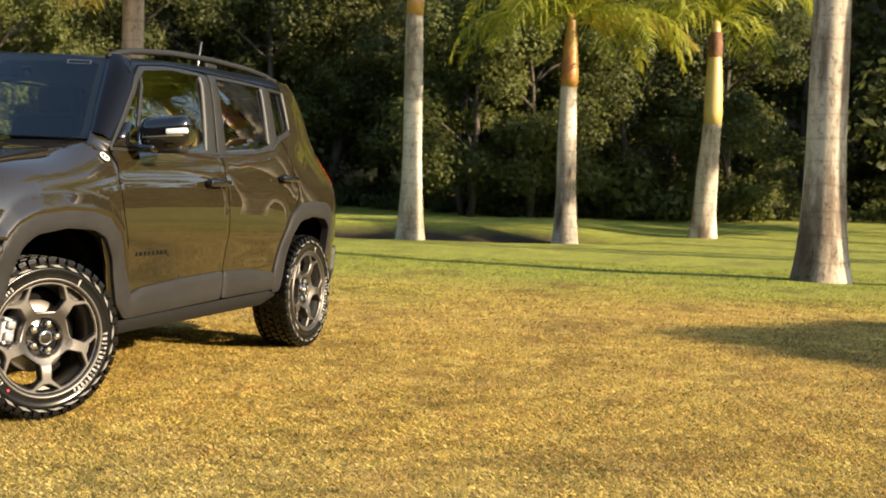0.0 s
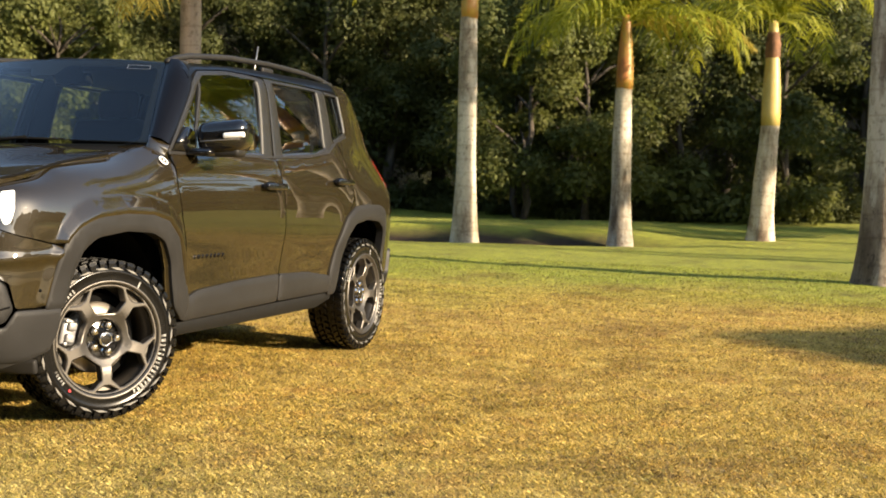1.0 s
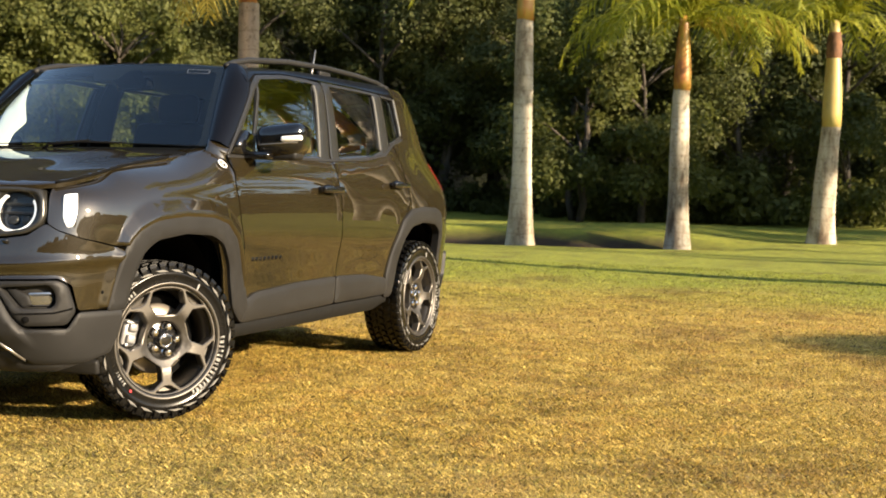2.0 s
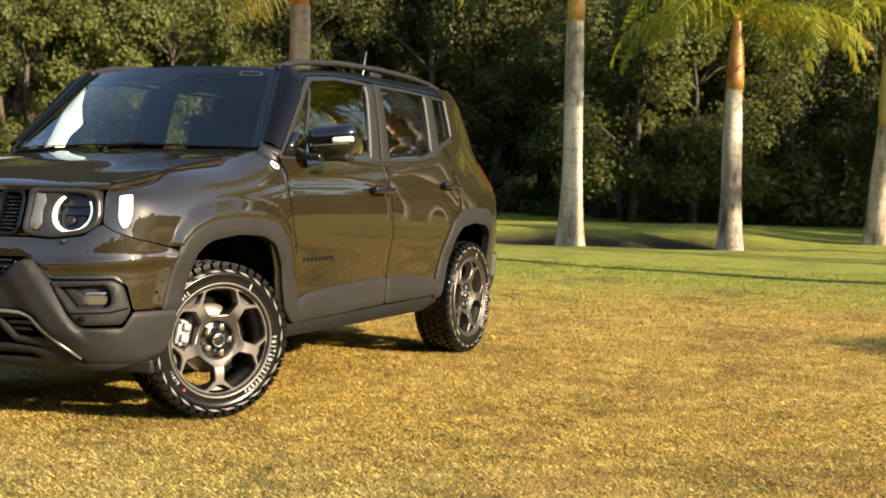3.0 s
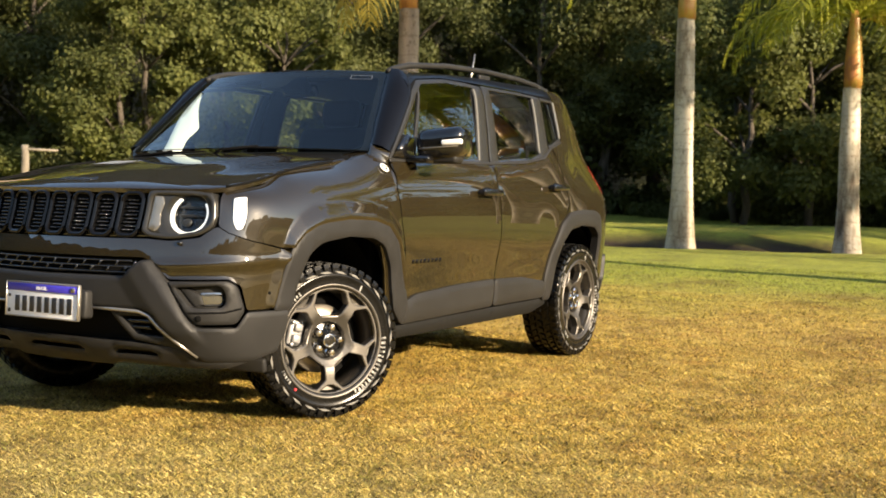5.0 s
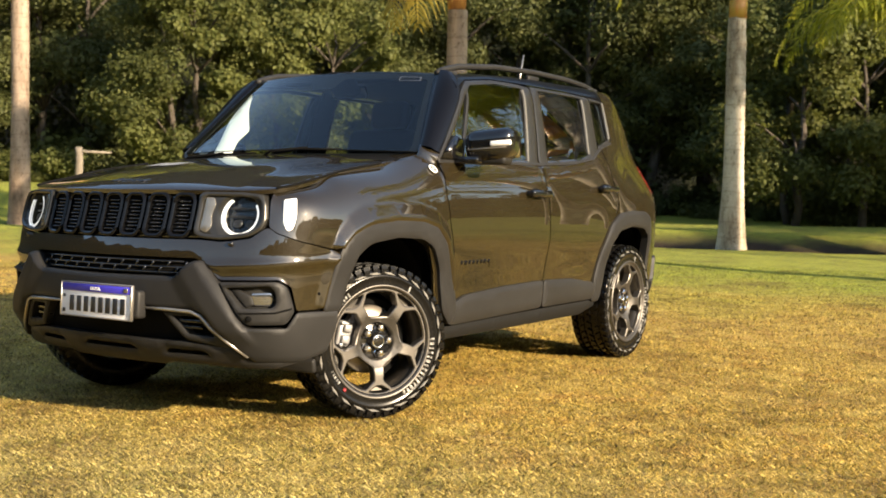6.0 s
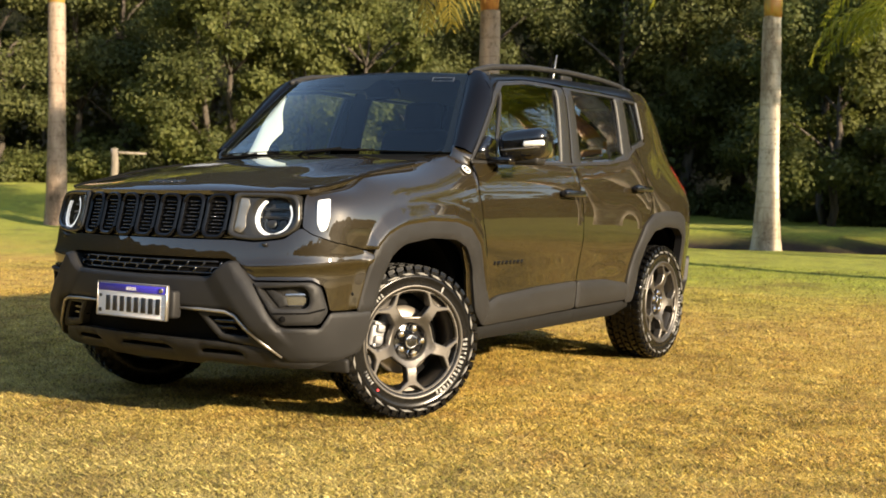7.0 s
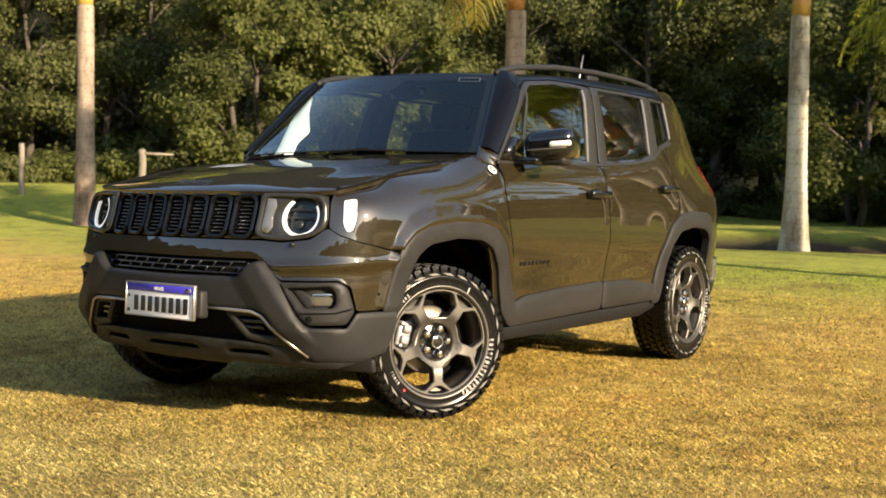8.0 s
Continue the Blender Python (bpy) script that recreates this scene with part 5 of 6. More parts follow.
# -- roof, pillars and screens --
panel("roof", [(-.615, -.44), (.615, -.44), (.62, .2), (.61, 1.3), (.58, 1.66), (-.58, 1.66), (-.61, 1.3), (-.62, .2)], roof_skin, ROOF_BLACK, car, "gloss black roof", r=.06, res=.07, thick=.03)
for side in SIDES:
    # black side of the roof above the doors
    panel("roof_side", on_side([(-.50, 1.475), (-.37, 1.534), (-.12, 1.562), (.10, 1.563), (.60, 1.566), (1.19, 1.563), (1.21, 1.68), (.6, 1.71), (.1, 1.69), (-.30, 1.65), (-.44, 1.63)]), cabin_skin, ROOF_BLACK, car, side=side, r=.01, res=.035, thick=.03)
    # screen pillar: a rounded blade from its painted foot on the fender up to the roof
    for name, t0, t1, mat, label, grow in (("screen_pillar", .07, 1.04, ROOF_BLACK, "gloss black screen pillar", 0.0), ("pillar_foot", -.10, .080, PAINT, "painted foot of the screen pillar", .002)):
        rows = []
        for k in range(13):
            t = t0 + (t1 - t0) * k / 12
            inner = screen_skin(np.array([.985]), np.array([t]))[0]
            yo = -.815 + .39 * t + .015 * math.sin(math.pi * t)
            outer = cabin_skin(np.array([along(yo + .02)]), np.array([1.125 + .43 * t]), np.array([grow - .002]))[0]
            bow = (inner + outer) / 2 + np.array([.022, -.028, .012]) * (1.0 if t0 > 0 else .45)
            tuck = np.array([-.03, .03, 0]) * max(0, .02 - t) / .12
            inner, outer, bow = inner + tuck, outer + tuck, bow + tuck
            rows.append([inner - np.array([.02, -.03, 0]), inner + np.array([0, -grow, grow]), inner * .65 + bow * .45 - outer * .10, bow, outer * .65 + bow * .45 - inner * .10, outer, outer - np.array([.03, -.02, 0])])
        m = len(rows[0])
        v = [(side * float(p[0]), float(p[1]), float(p[2])) for row in rows for p in row]
        f = [(i * m + j, i * m + j + 1, (i + 1) * m + j + 1, (i + 1) * m + j) for i in range(12) for j in range(m - 1)]
        part(name, (v, f if side > 0 else [tuple(reversed(q)) for q in f]), mat, car, label)
screen = panel("windscreen", [(-1, 0), (1, 0), (1, 1), (-1, 1)], screen_skin, WINDSCREEN_GLASS, car, "windscreen of clear bluish glass", r=.05, res=.06, thick=0, roll=0, ratio=.6)
band = [(-1, 0), (1, 0), (1, 1), (-1, 1)]
panel("black_band", band, screen_skin, BLACK, screen, holes=[[(-.93, .012), (.93, .012), (.93, .93), (.17, .93), (.12, .80), (-.12, .80), (-.17, .93), (-.93, .93)]], r=.04, res=.05, thick=0, roll=0, ratio=.6, out=-.006)
panel("windscreen_sticker", [(.70, .885), (.88, .885), (.88, .935), (.70, .935)], screen_skin, SILVER, screen, holes=[[(.706, .889), (.874, .889), (.874, .931), (.706, .931)]], r=.003, res=.03, thick=0, roll=0, inset=.003, ratio=.6, out=.004)
# added pale strip, cut to the shape of a bright streak in the windscreen
panel("screen_streak", [(-.80, .05), (-.74, .05), (-.72, .18), (-.76, .36), (-.75, .52), (-.87, .70), (-.945, .86), (-.965, .88), (-.93, .70), (-.91, .52), (-.84, .25)], lambda u, t, d=0.0: screen_skin(u, t, d - .45 * np.clip(u + .92, 0, .4)), PALE_STREAK, car, "pale strip inside the windscreen, shaped as a bright streak of light", r=.02, res=.04, thick=.02, roll=.004, ratio=.6, out=-.02)
rear_screen = panel("rear_screen", [(S4 + .02, 1.22), (S4 + .6, 1.22), (S4 + .6, 1.56), (S4 + .06, 1.56)], cabin_skin, GLASS, car, side=1, r=.03, res=.06, thick=0, roll=0)
panel("rear_screen", [(S4 + .02, 1.22), (S4 + .6, 1.22), (S4 + .6, 1.56), (S4 + .06, 1.56)], cabin_skin, GLASS, car, side=-1, r=.03, res=.06, thick=0, roll=0)
for side in SIDES:
    panel("tailgate", [(S3 + .445, .62), (S4 + .6, .62), (S4 + .6, 1.20), (S4 + .02, 1.20), (S4 + .05, 1.58), (S4 + .6, 1.58), (S4 + .6, 1.66), (S3 + .34, 1.66), (S3 + .40, 1.25), (S3 + .61, 1.21), (S3 + .61, .985), (S3 + .445, .985)], cabin_skin, PAINT, car, side=side, r=.02, res=.06)
    panel("rear_bumper", [(S3 + .32, .46), (S3 + .38, .36), (S4 + .6, .32), (S4 + .6, .605), (S3 + .44, .605), (S3 + .41, .44)], skin, CLAD, car, side=side, r=.03, res=.06, out=.02, thick=.06)

# -- bonnet --
hood_edge = [(-.742, -1.85), (-.728, -1.925), (-.66, -1.952), (-.45, -1.968), (0, -1.972), (.45, -1.968), (.66, -1.952), (.728, -1.925), (.742, -1.85), (.735, -1.5), (.725, -1.1), (.715, -.985), (.66, -.945), (0, -.955), (-.66, -.945), (-.715, -.985), (-.725, -1.1), (-.735, -1.5)]
hood = panel("bonnet", hood_edge, hood_skin, PAINT, car, "dark olive bonnet", r=.03, res=.04, thick=.02, roll=.0035, inset=.007)
bars = []
for k in range(4):
    x = -.075 + .05 * k
    z = float(hood_skin(np.array([x]), np.array([-1.895]))[0][2])
    bars.append(moved(rounded_box(.036, .045 if k in (0, 3) else .03, .008, .003, 1), pose(x, -1.885, z + .003, 14)))
part("bonnet_badge", merged(bars), GLOSS_BLACK, hood, "dark badge on the bonnet's lip")
for side in SIDES:
    ys = np.array([-1.93, -1.90, -1.85, -1.78, -1.7, -1.6, -1.5, -1.35, -1.2, -1.12])
    xs = np.array([.716, .731, .742, .743, .741, .739, .738, .734, .731, .728])
    line = hood_skin(xs, ys, .0005)
    # a black tube stands in for the shadow in the bonnet's side gap
    part("bonnet_gap_shadow", tube_data([(side * float(p[0]), float(p[1]), float(p[2])) for p in line], [.0052] * len(line), 6), BLACK, car, "thin black strip for the shadow in the gap beside the bonnet")
x = -.345
for w in (.022, .062, .066, .022):
    corners = [hood_skin(np.array([x + dx]), np.array([y]), .004)[0] for dx, y in ((0, -1.545), (w, -1.545), (w + .022, -1.425), (.022, -1.425))]
    part("bonnet_decal", ([tuple(float(q) for q in p) for p in corners], [(0, 1, 2, 3)]), PALE_DECAL, hood, "pale decal bar on the bonnet", False)
    x += w + .018
for side in SIDES:
    panel("scuttle_corner", [(.60, -.978), (.735, -.978), (.80, -.93), (.815, -.80), (.70, -.79), (.60, -.87)], lambda x, y, d=0.0: np.stack([x, y, 1.112 + .33 * (y + .985) - .05 * np.maximum(0, (x - .70) / .1) ** 2 + d], -1), PAINT, car, side=side, r=.012, res=.03, thick=.02)
cowl = panel("cowl", [(-.70, -.99), (.70, -.99), (.70, -.80), (-.70, -.80)], lambda x, y, d=0.0: np.stack([x, y - .06 * (1 - (x / .7) ** 2), 1.115 + .25 * (y + .99) + 0 * x + d], -1), BLACK, car, r=.02, res=.08)
for x0, x1, drop in ((-.02, .34, .012), (-.62, -.16, .03)):
    a, b = screen_skin(np.array([x0 / .72]), np.array([.02]))[0], screen_skin(np.array([x1 / .72]), np.array([.055]))[0]
    p = [Vector(a) + Vector((0, -.03, -.016 - drop)), Vector(a).lerp(Vector(b), .4) + Vector((0, -.025, -drop)), Vector(b) + Vector((0, -.015, -.008 - drop))]
    w = part("wiper", tube_data(p, [.006, .006, .004], 6), BLACK, car, "black windscreen wiper")
    part("wiper_arm", tube_data([Vector(a) + Vector((-.06, -.04, -.035 - drop)), Vector(a) + Vector((-.02, -.035, -.005 - drop)), Vector(a).lerp(Vector(b), .5) + Vector((0, -.025, .006 - drop))], [.009, .007, .005], 6), BLACK, w)
ant = part("antenna", tube_data([(0, 1.42, 1.655), (0, 1.46, 1.80), (0, 1.495, 1.915)], [.008, .006, .005], 6), SILVER, car, "short roof antenna")
part("antenna_foot", moved(rounded_box(.05, .09, .035, .014), pose(0, 1.42, 1.66)), BLACK, ant)

# -- the nose --
grille = panel("grille_panel", [(-.455, .785), (-.30, .782), (.30, .782), (.455, .785), (.445, .962), (0, .966), (-.445, .962)], skin, PAINT, car, r=.01, res=.05, out=-.012, thick=.02, label="grille panel with seven upright slots")
for k in range(7):
    x = -.366 + .122 * k
    o = [(x - .056, .806), (x - .034, .780), (x + .034, .780), (x + .056, .806), (x + .056, .936), (x + .034, .960), (x - .034, .960), (x - .056, .936)]
    i = [(x - .040, .812), (x - .024, .796), (x + .024, .796), (x + .040, .812), (x + .040, .930), (x + .024, .946), (x - .024, .946), (x - .040, .930)]
    slot = panel("grille_slot", o, skin, SLOT_BLACK, grille, holes=[i], r=.014, res=.012, out=.012, thick=.03, roll=.007, inset=.006)
    panel("slot_back", i, skin, BLACK, slot, r=.008, res=.04, out=-.008, thick=0, roll=0)
    mesh_parts = []
    for row in range(9):
        z = .811 + .0145 * row
        for col in range(3):
            xx = x - .019 + .019 * col + (.0095 if row % 2 else 0)
            if abs(xx - x) > .03:
                continue
            p = skin(np.array([xx]), np.array([z]))[0]
            mesh_parts.append(moved(rounded_box(.016, .016, .0055, .0018, 1), pose(float(p[0]), float(p[1]) + .004, float(p[2]), 20)))
    part("slot_mesh", merged(mesh_parts), GLOSS_BLACK, slot)
for side in SIDES:
    # headlamp: a rounded bezel, a bright ring and a smoked lens with bars
    cx, cz = .608, .874

    def disc(rx, rz, n=30, top=1.0):
        return [(nose(cx + rx * math.cos(a), -1.88), cz + rz * min(math.sin(a), top)) for a in [2 * math.pi * q / n for q in range(n)]]
    bez = [(.437, .805), (.470, .786), (.556, .779), (.690, .794), (.748, .825), (.764, .86), (.754, .93), (.725, .957), (.62, .965), (.437, .965)]
    lamp = panel("headlamp", bez, skin, BEZEL, car, side=side, holes=[disc(.080, .080, top=.93)], r=.03, res=.022, out=.004, thick=.06, roll=.008, inset=.010, label="round headlamp in a grey bezel")
    panel("bezel_rim", bez, skin, BEZEL, lamp, side=side, holes=[[(.457, .814), (.485, .802), (.556, .796), (.675, .810), (.724, .835), (.737, .86), (.729, .925), (.708, .942), (.62, .949), (.457, .949)]], r=.025, res=.022, out=.018, thick=.02, roll=.006, inset=.006)
    panel("lamp_reflector", [(.460, .818), (.492, .806), (.508, .83), (.498, .872), (.508, .915), (.498, .943), (.462, .945)], skin, REFLECTOR, lamp, side=side, r=.008, res=.02, out=.010, thick=.01, roll=.003)
    # the daytime light is an open bow, thick at its inner side and running out towards the top of the outer side
    bow = [radians(128 + 267 * q / 26) for q in range(27)]
    ring = [(nose(cx + .077 * math.cos(a), -1.88), cz + .077 * min(math.sin(a), .93)) for a in bow]
    ring += [(nose(cx + .002 + .0685 * math.cos(a), -1.88), cz + .0685 * min(math.sin(a), .97)) for a in reversed(bow)]
    panel("daylight_ring", ring, skin, LENS_WHITE, lamp, "white daytime light bow", side=side, r=.002, res=.012, out=-.003, thick=.015, roll=.002, inset=.003)
    panel("lamp_bowl", disc(.079, .079), skin, LAMP_DARK, lamp, side=side, r=.004, res=.03, out=-.05, thick=0, roll=0)
    for dz in (-.010, .022):
        panel("lamp_bar", [(cx - .060, cz + dz), (cx + .07, cz + dz), (cx + .07, cz + dz + .009), (cx - .060, cz + dz + .009)], skin, TRIM, lamp, side=side, r=.003, res=.03, out=-.03, thick=.015, roll=.002, inset=.003)
    for dx in (-.024, .034):
        panel("projector", [(cx + dx + .018 * math.cos(a), cz - .032 + .016 * math.sin(a)) for a in [2 * math.pi * q / 16 for q in range(16)]], skin, TRIM, lamp, side=side, r=.002, res=.012, out=-.03, thick=.01, roll=.006, inset=.004)
    panel("lamp_cover", disc(.067, .067), skin, LENS, lamp, side=side, r=.004, res=.03, out=-.004, thick=0, roll=0)
    # white side marker on the fender's corner
    mk = [(.844, .960), (.914, .965), (.916, .875), (.898, .825), (.868, .816), (.846, .850)]
    panel("side_marker", mk, fender_skin, LENS_WHITE, car, side=side, r=.014, res=.02, out=.007, thick=.012, roll=.004, inset=.006, label="white side marker lamp")
    # fog lamp pod in the bumper's corner
    pod = [(.574, .618), (.832, .622), (.872, .602), (.910, .506), (.868, .456), (.694, .455), (.656, .490)]
    eye = [(.602, .596), (.796, .608), (.822, .580), (.824, .535), (.802, .519), (.676, .518)]
    fog = panel("fog_lamp", pod, skin, CLAD, car, side=side, holes=[eye], r=.018, res=.022, out=.018, thick=.05, roll=.008, inset=.010, label="fog lamp in a grey plastic pod")
    panel("fog_back", eye, skin, CLAD, fog, side=side, r=.012, res=.03, out=-.03, thick=0, roll=0)
    panel("fog_lens", [(.700, .576), (.796, .578), (.812, .554), (.796, .528), (.712, .528)], skin, FOG_LENS, fog, side=side, r=.012, res=.02, out=-.018, thick=.01, roll=.002, inset=.006)
    panel("fog_blade", [(.610, .594), (.645, .593), (.706, .566), (.718, .532), (.685, .522)], skin, CLAD, fog, side=side, r=.004, res=.02, out=-.010, thick=.02, roll=.003)
    panel("pod_line", [(.664, .504), (.82, .507), (.90, .522), (.896, .513), (.82, .499), (.668, .496)], skin, BLACK, fog, side=side, r=.002, res=.03, out=.0195, thick=.004, roll=.001, inset=.002)
    p = skin(np.array([.706]), np.array([.480]))[0]
    part("parking_sensor", moved(revolve([(-.01, .013), (.022, .012), (.024, .009), (.0245, 0)], 18), pose(side * float(p[0]), float(p[1]), float(p[2])) @ pose(0, 0, 0, 0, 0, -90 + side * 30)), BLACK, fog)
    p = skin(np.array([1.066]), np.array([.57]))[0]
    part("parking_sensor", moved(revolve([(-.01, .010), (.007, .009), (.008, 0)], 14), pose(side * float(p[0]), float(p[1]), float(p[2])) @ pose(0, 0, 0, 0, 0, -90 + side * 58)), BLACK, fog)

# painted bumper: between the lamps and the plastic, down beside the fog lamps
left = [(1.25, .731), (1.118, .746), (.946, .774), (.826, .804), (.774, .829), (.754, .823), (.69, .786), (.556, .771), (.466, .777), (.30, .776)]
low = [(.466, .706), (.520, .675), (.574, .626), (.832, .630), (.892, .604), (.922, .508), (1.11, .508), (1.20, .58), (1.25, .66)]
outline = [(-s, z) for s, z in left] + [(s, z) for s, z in reversed(left)] + [(s, z) for s, z in reversed(low)] + [(-s, z) for s, z in low]
bumper = panel("front_bumper", outline, skin, PAINT, car, "painted upper front bumper", r=.012, res=.014, out=.004, thick=.02, roll=.002, inset=.004, relax=12,
               crown=lambda s, z: .010 * np.exp(-((z - .65 - .045 * np.abs(s)) / .018) ** 2) * smooth_step(.05, .25, np.abs(s)) - .006 * np.exp(-((z - .61 - .045 * np.abs(s)) / .03) ** 2) + .5 * arch_ledge(np.abs(s), z))
p = skin(np.array([.60]), np.array([.765]))[0]
for side in SIDES:
    part("parking_sensor", moved(revolve([(0, .011), (.012, .010), (.013, 0)], 14), pose(side * float(p[0]), float(p[1]), float(p[2])) @ pose(0, 0, 0, 0, 0, -90 + side * 25)), GLOSS_BLACK, bumper)

# upper intake with a honeycomb of bars
intake = panel("upper_intake", [(-.44, .70), (.44, .70), (.40, .635), (-.40, .635)], skin, BLACK, car, "black honeycomb intake", r=.01, res=.05, out=-.03, thick=0, roll=0)
cells = []
for k in range(11):
    x = -.405 + .078 * k
    for z0, z1, off in ((.645, .667, 0), (.667, .69, .039)):
        a, b = skin(np.array([x + off]), np.array([z0]))[0], skin(np.array([x + off + .012]), np.array([z1]))[0]
        cells.append(tube_data([Vector(a) + Vector((0, .006, 0)), Vector(b) + Vector((0, .006, 0))], [.0045, .0045], 5))
for z in (.645, .667, .690):
    line = [Vector(skin(np.array([-.41 + .082 * k]), np.array([z]))[0]) + Vector((0, .006, 0)) for k in range(11)]
    cells.append(tube_data(line, [.0045] * 11, 5))
part("honeycomb", merged(cells), GLOSS_BLACK, intake)

# plastic lower bumper: a beam with raised horns, cheeks out to the arches, and a lower lip
def horn(s, z):
    """The raised bar that runs from beside the intake down to the cheek, with flat faces and sharp edges."""
    deep = ((.502 - np.abs(s)) * .257 + (.699 - z) * .192) / .321
    rise = np.clip(deep / .012, 0, 1) * np.clip((.15 - deep) / .07, 0, 1)
    return .020 * rise * smooth_step(.36, .44, z)


half = [(0, .628), (.390, .632), (.462, .696), (.502, .699), (.580, .607), (.654, .487), (.694, .442), (.870, .440), (.922, .500), (1.23, .500), (1.22, .42), (1.15, .335), (.96, .305), (.70, .305), (.585, .405), (.53, .487), (.47, .510), (0, .512)]
cheek = [(s, z) for s, z in half] + [(-s, z) for s, z in reversed(half[1:-1])]
lower = panel("bumper_cladding", cheek, skin, CLAD, car, "grey plastic lower front bumper", r=.014, res=.014, out=.022, thick=.06, roll=.007, inset=.009, crown=horn)
opening = [(-.53, .49), (-.47, .513), (.47, .513), (.53, .49), (.63, .37), (.40, .355), (-.40, .355), (-.63, .37)]
well = panel("lower_intake", opening, skin, BLACK, car, "dark lower intake with grey winglets", r=.01, res=.05, out=-.035, thick=0, roll=0)
for side in SIDES:
    o = [(.33, .500), (.500, .500), (.62, .365), (.605, .355), (.42, .385)]
    i = [(.378, .480), (.483, .480), (.552, .400), (.435, .408)]
    wing = panel("winglet", o, skin, CLAD, well, side=side, holes=[i], r=.012, res=.02, out=.012, thick=.045, roll=.006, inset=.007)
    for z in (.427, .452):
        panel("winglet_blade", [(.385, z), (.495, z), (.485, z + .012), (.38, z + .012)], skin, GLOSS_BLACK, wing, side=side, r=.004, res=.03, out=-.005, thick=.02, roll=.004)
    line = [Vector(skin(np.array([s]), np.array([z]), .022)[0]) for s, z in ((.196, .506), (.36, .504), (.472, .499), (.512, .485), (.548, .44), (.612, .38), (.682, .325))]
    v, f = tube_data([(side * p.x, p.y, p.z) for p in line], [.004, .007, .0075, .0075, .0075, .007, .005], 8)
    part("silver_line", (v, f), SILVER, wing, "silver trim line")
lip = [(-.66, .315), (-.60, .358), (-.40, .375), (.40, .375), (.60, .358), (.66, .315), (.95, .305), (.80, .275), (.60, .272), (.30, .285), (.26, .270), (-.26, .270), (-.30, .285), (-.60, .272), (-.80, .275), (-.95, .305)]
skid = panel("skid_lip", lip, skin, CLAD, car, "grey lower bumper lip", r=.012, res=.035, out=.012, thick=.08, roll=.008, inset=.012, holes=[[(-.16, .325), (.16, .325), (.13, .345), (-.13, .345)], [(.30, .322), (.50, .322), (.47, .342), (.32, .342)], [(-.50, .322), (-.30, .322), (-.32, .342), (-.47, .342)]])
for side in SIDES:
    part("air_deflector", moved(rounded_box(.17, .03, .06, .012), pose(side * .68, -1.62, .268, 12, 0, side * 12)), CLAD, car)

# number plate on its bracket; its characters are plain bars
plate = new("number_plate")
plate.parent = car
plate.matrix_basis = pose(.035, -2.096, .522, -3, 0, 0)
part("plate_board", moved(rounded_box(.408, .012, .136, .004, 2), Matrix.Identity(4)), PLATE_WHITE, plate, "white number plate with a blue strip")
part("blue_strip", moved(rounded_box(.396, .003, .030, .001, 1), Matrix.Translation((0, -.0075, .048))), PLATE_BLUE, plate)
part("plate_frame", merged([moved(rounded_box(.414, .016, .006, .002, 1), Matrix.Translation((0, -.002, z))) for z in (-.068, .068)] + [moved(rounded_box(.006, .016, .138, .002, 1), Matrix.Translation((x, -.002, 0))) for x in (-.206, .206)]), SILVER, plate)
for k in range(8):
    part("plate_bar", moved(rounded_box(.027, .003, .062, .001, 1), Matrix.Translation((-.139 + .0425 * k, -.0075, -.017))), PLATE_INK, plate)
part("plate_marks", merged([moved(rounded_box(.016, .003, .016, .001, 1), Matrix.Translation((-.186, -.0075, -.048))), moved(rounded_box(.014, .003, .012, .001, 1), Matrix.Translation((-.186, -.0075, .012)))]), PLATE_INK, plate)
part("plate_emblem", moved(rounded_box(.022, .003, .017, .001, 1), Matrix.Translation((.176, -.0095, .048))), REFLECTOR, plate)
word = bpy.data.curves.new("plate_word", "FONT")
word.body, word.size, word.align_x, word.align_y, word.extrude = "BRASIL", .020, "CENTER", "CENTER", .0006
word.materials.append(WHITE)
child("plate_word", word, plate, "", pose(0, -.0098, .046, 90))
part("plate_bracket", moved(rounded_box(.40, .05, .11, .012), pose(.03, .03, -.004)), CLAD, plate)

# -- underneath and inside --
for name, data in (("floor_pan", moved(rounded_box(1.30, 3.6, .10, .03), pose(0, .05, .33))), ("engine_block", moved(rounded_box(1.0, 1.3, .5, .05), pose(0, -1.25, .62))), ("exhaust_box", moved(rounded_box(.5, .9, .12, .04), pose(.1, .6, .27))), ("front_axle", moved(rounded_box(1.4, .10, .08, .03), pose(0, -1.285, .345))), ("rear_axle", moved(rounded_box(1.4, .10, .08, .03), pose(0, 1.285, .345))), ("firewall", moved(rounded_box(1.55, .04, .55, .01), pose(0, -.86, .80))), ("load_wall", moved(rounded_box(1.5, .04, .60, .01), pose(0, 1.72, .7))), ("cabin_floor", moved(rounded_box(1.45, 2.5, .04, .01), pose(0, .5, .42)))):
    part(name, data, BLACK, car)
cabin = part("dashboard", merged([moved(rounded_box(1.44, .46, .16, .06), pose(0, -.62, 1.06, 6)), moved(rounded_box(1.40, .26, .36, .05), pose(0, -.46, .88)), moved(rounded_box(.40, .16, .06, .025), pose(.37, -.50, 1.135))]), CABIN, car, "dark dashboard")
wheel_ring = [(.37 + .18 * math.cos(a), -.22 - .08 * math.sin(a), 1.05 + .16 * math.sin(a)) for a in [2 * math.pi * k / 28 for k in range(29)]]
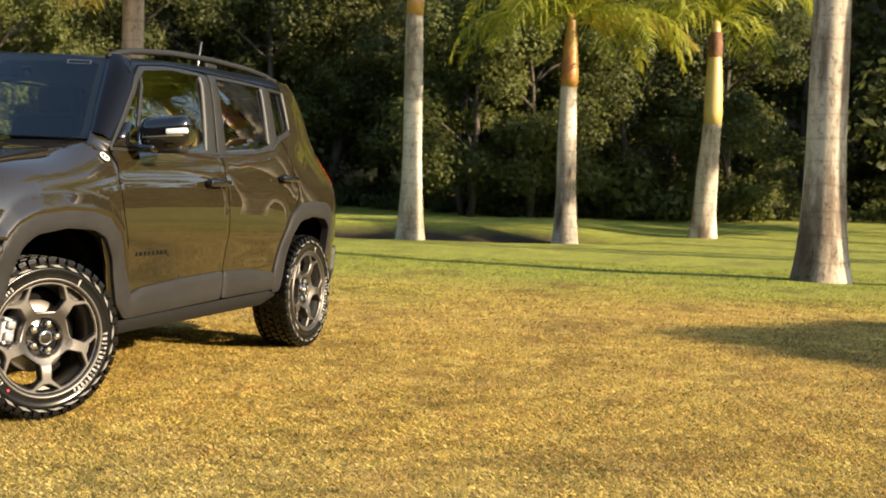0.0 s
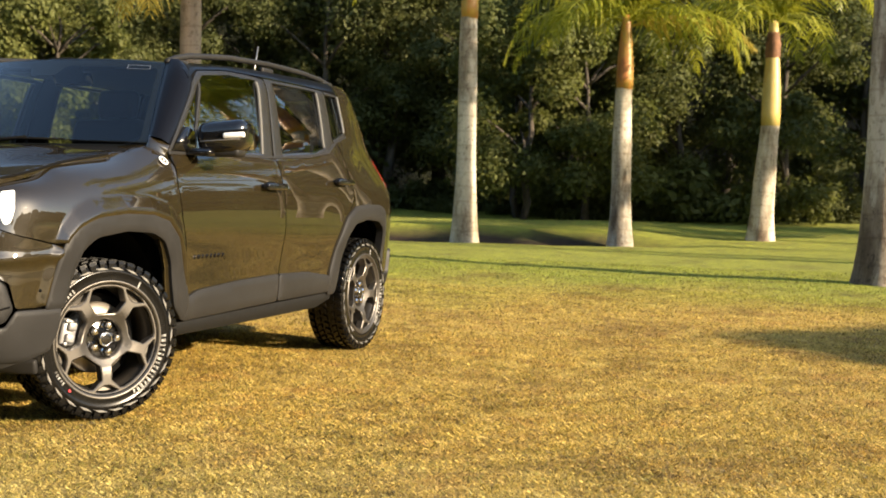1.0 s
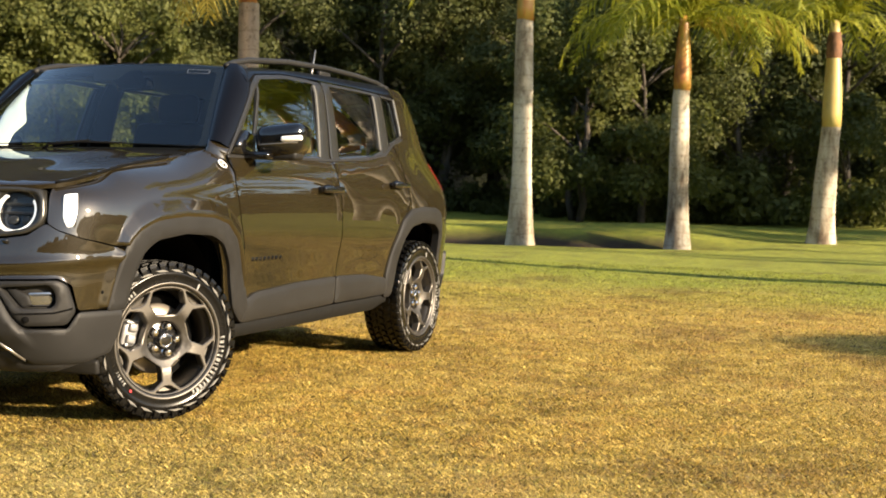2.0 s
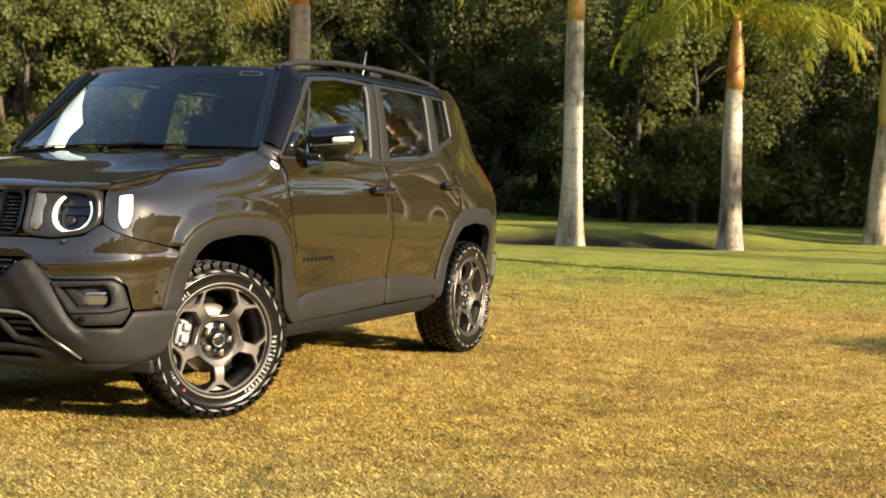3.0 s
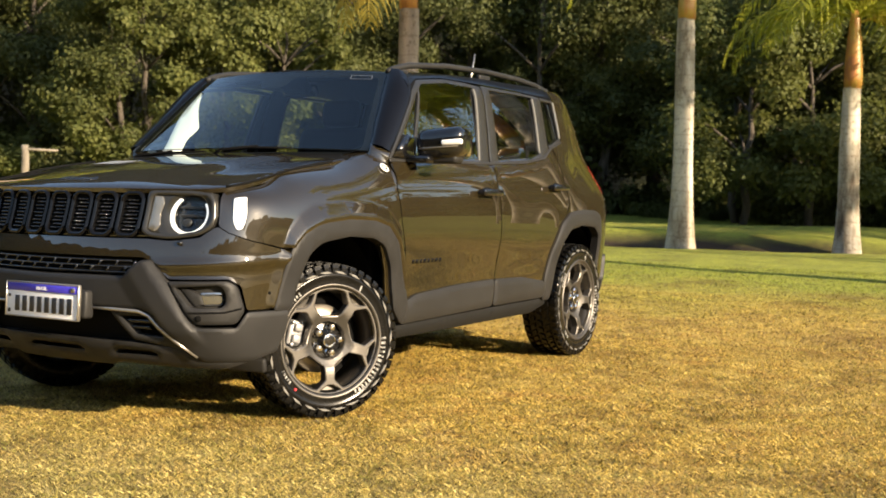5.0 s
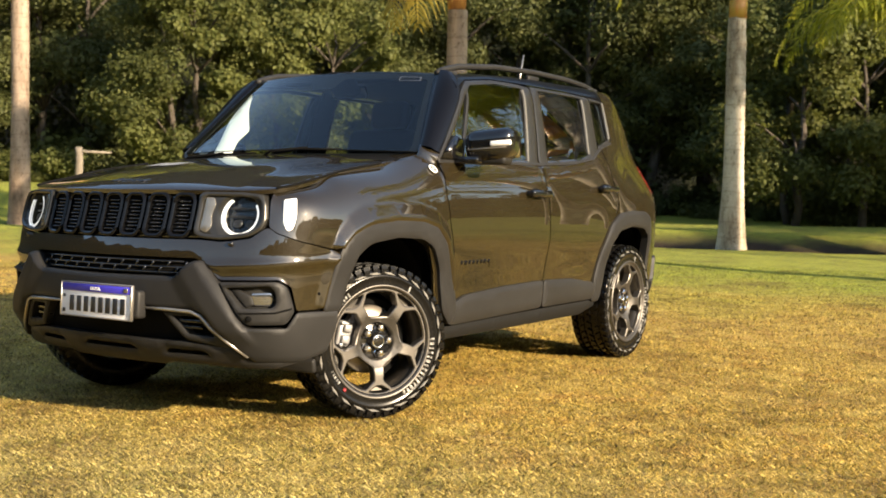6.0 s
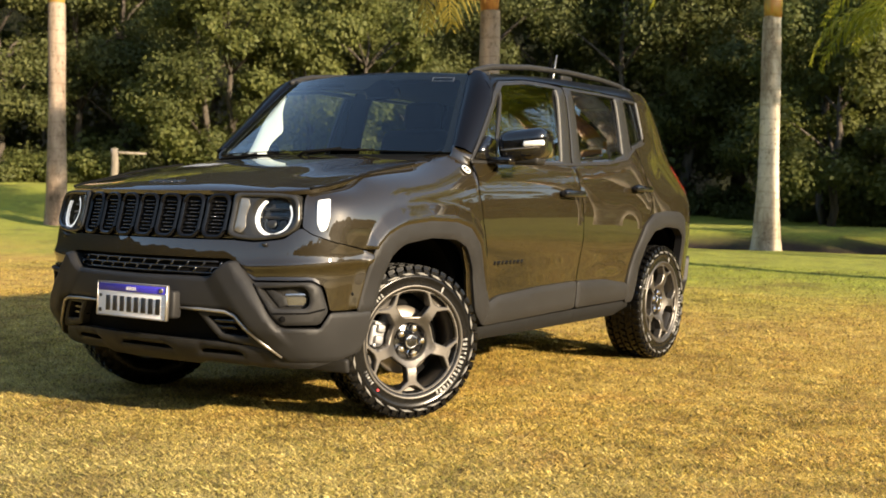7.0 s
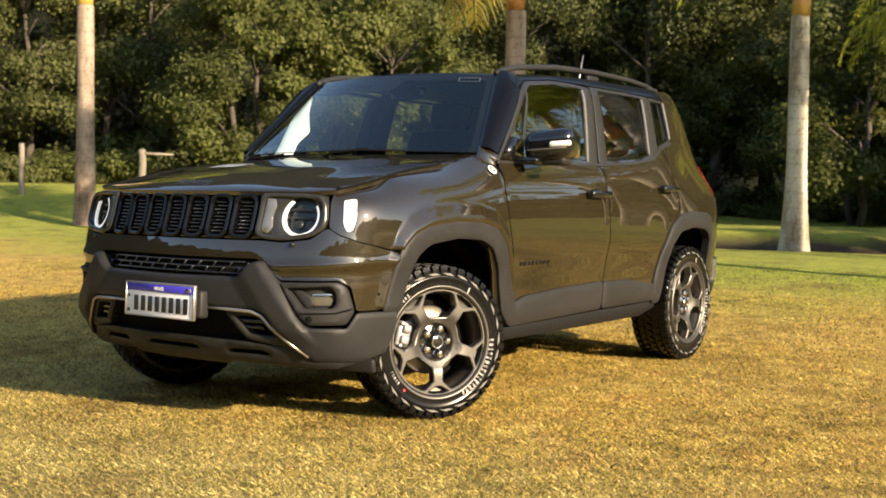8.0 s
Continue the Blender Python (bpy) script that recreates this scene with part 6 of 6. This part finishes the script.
part("steering_wheel", merged([tube_data(wheel_ring, [.016] * 29, 8), moved(rounded_box(.16, .05, .10, .03), pose(.37, -.235, 1.05, 25)), moved(rounded_box(.34, .02, .03, .008), pose(.37, -.228, 1.05, 25))]), CABIN, car)
part("inner_mirror", moved(rounded_box(.22, .035, .065, .015), pose(.0, -.40, 1.50, 20)), GLOSS_BLACK, car)
part("camera_housing", moved(rounded_box(.16, .14, .06, .02), pose(0, -.46, 1.54, -42)), BLACK, car)
for x in (-.37, .37):
    seat = part("front_seat", merged([moved(rounded_box(.50, .50, .16, .06), pose(x, .10, .78)), moved(rounded_box(.48, .15, .58, .06), pose(x, .38, 1.08, -14)), moved(rounded_box(.26, .09, .17, .04), pose(x, .50, 1.455, -10))]), CABIN, car, "dark cloth front seat")
    part("headrest_posts", merged([tube_data([(x + dx, .47, 1.32), (x + dx, .49, 1.42)], [.007, .007], 6) for dx in (-.06, .06)]), CHROME, seat)
back = part("rear_seat", merged([moved(rounded_box(1.25, .48, .16, .06), pose(0, .95, .76)), moved(rounded_box(1.25, .15, .55, .06), pose(0, 1.22, 1.02, -14))] + [moved(rounded_box(.24, .09, .14, .04), pose(x, 1.31, 1.36, -10)) for x in (-.40, .40)]), CABIN, car, "dark cloth rear bench")
part("roof_lining", moved(rounded_box(1.10, 1.8, .03, .012), pose(0, .62, 1.575)), CABIN, car)
for side in SIDES:
    for o in ([(.10, .60), (.29, .60), (.35, 1.58), (.18, 1.58)], [(.86, 1.0), (1.0, 1.0), (1.0, 1.58), (.89, 1.58)], [(1.17, 1.0), (1.50, 1.0), (1.45, 1.58), (1.17, 1.58)]):
        panel("pillar_lining", on_side(o), cabin_skin, CABIN, car, side=side, r=.02, res=.08, out=-.05, thick=.02)
    panel("door_lining", on_side([(-.70, .45), (.80, .45), (.85, .95), (1.2, 1.0), (1.2, 1.22), (.8, 1.17), (.2, 1.12), (-.78, 1.10)]), cabin_skin, CABIN, car, side=side, r=.02, res=.10, out=-.07, thick=.02)
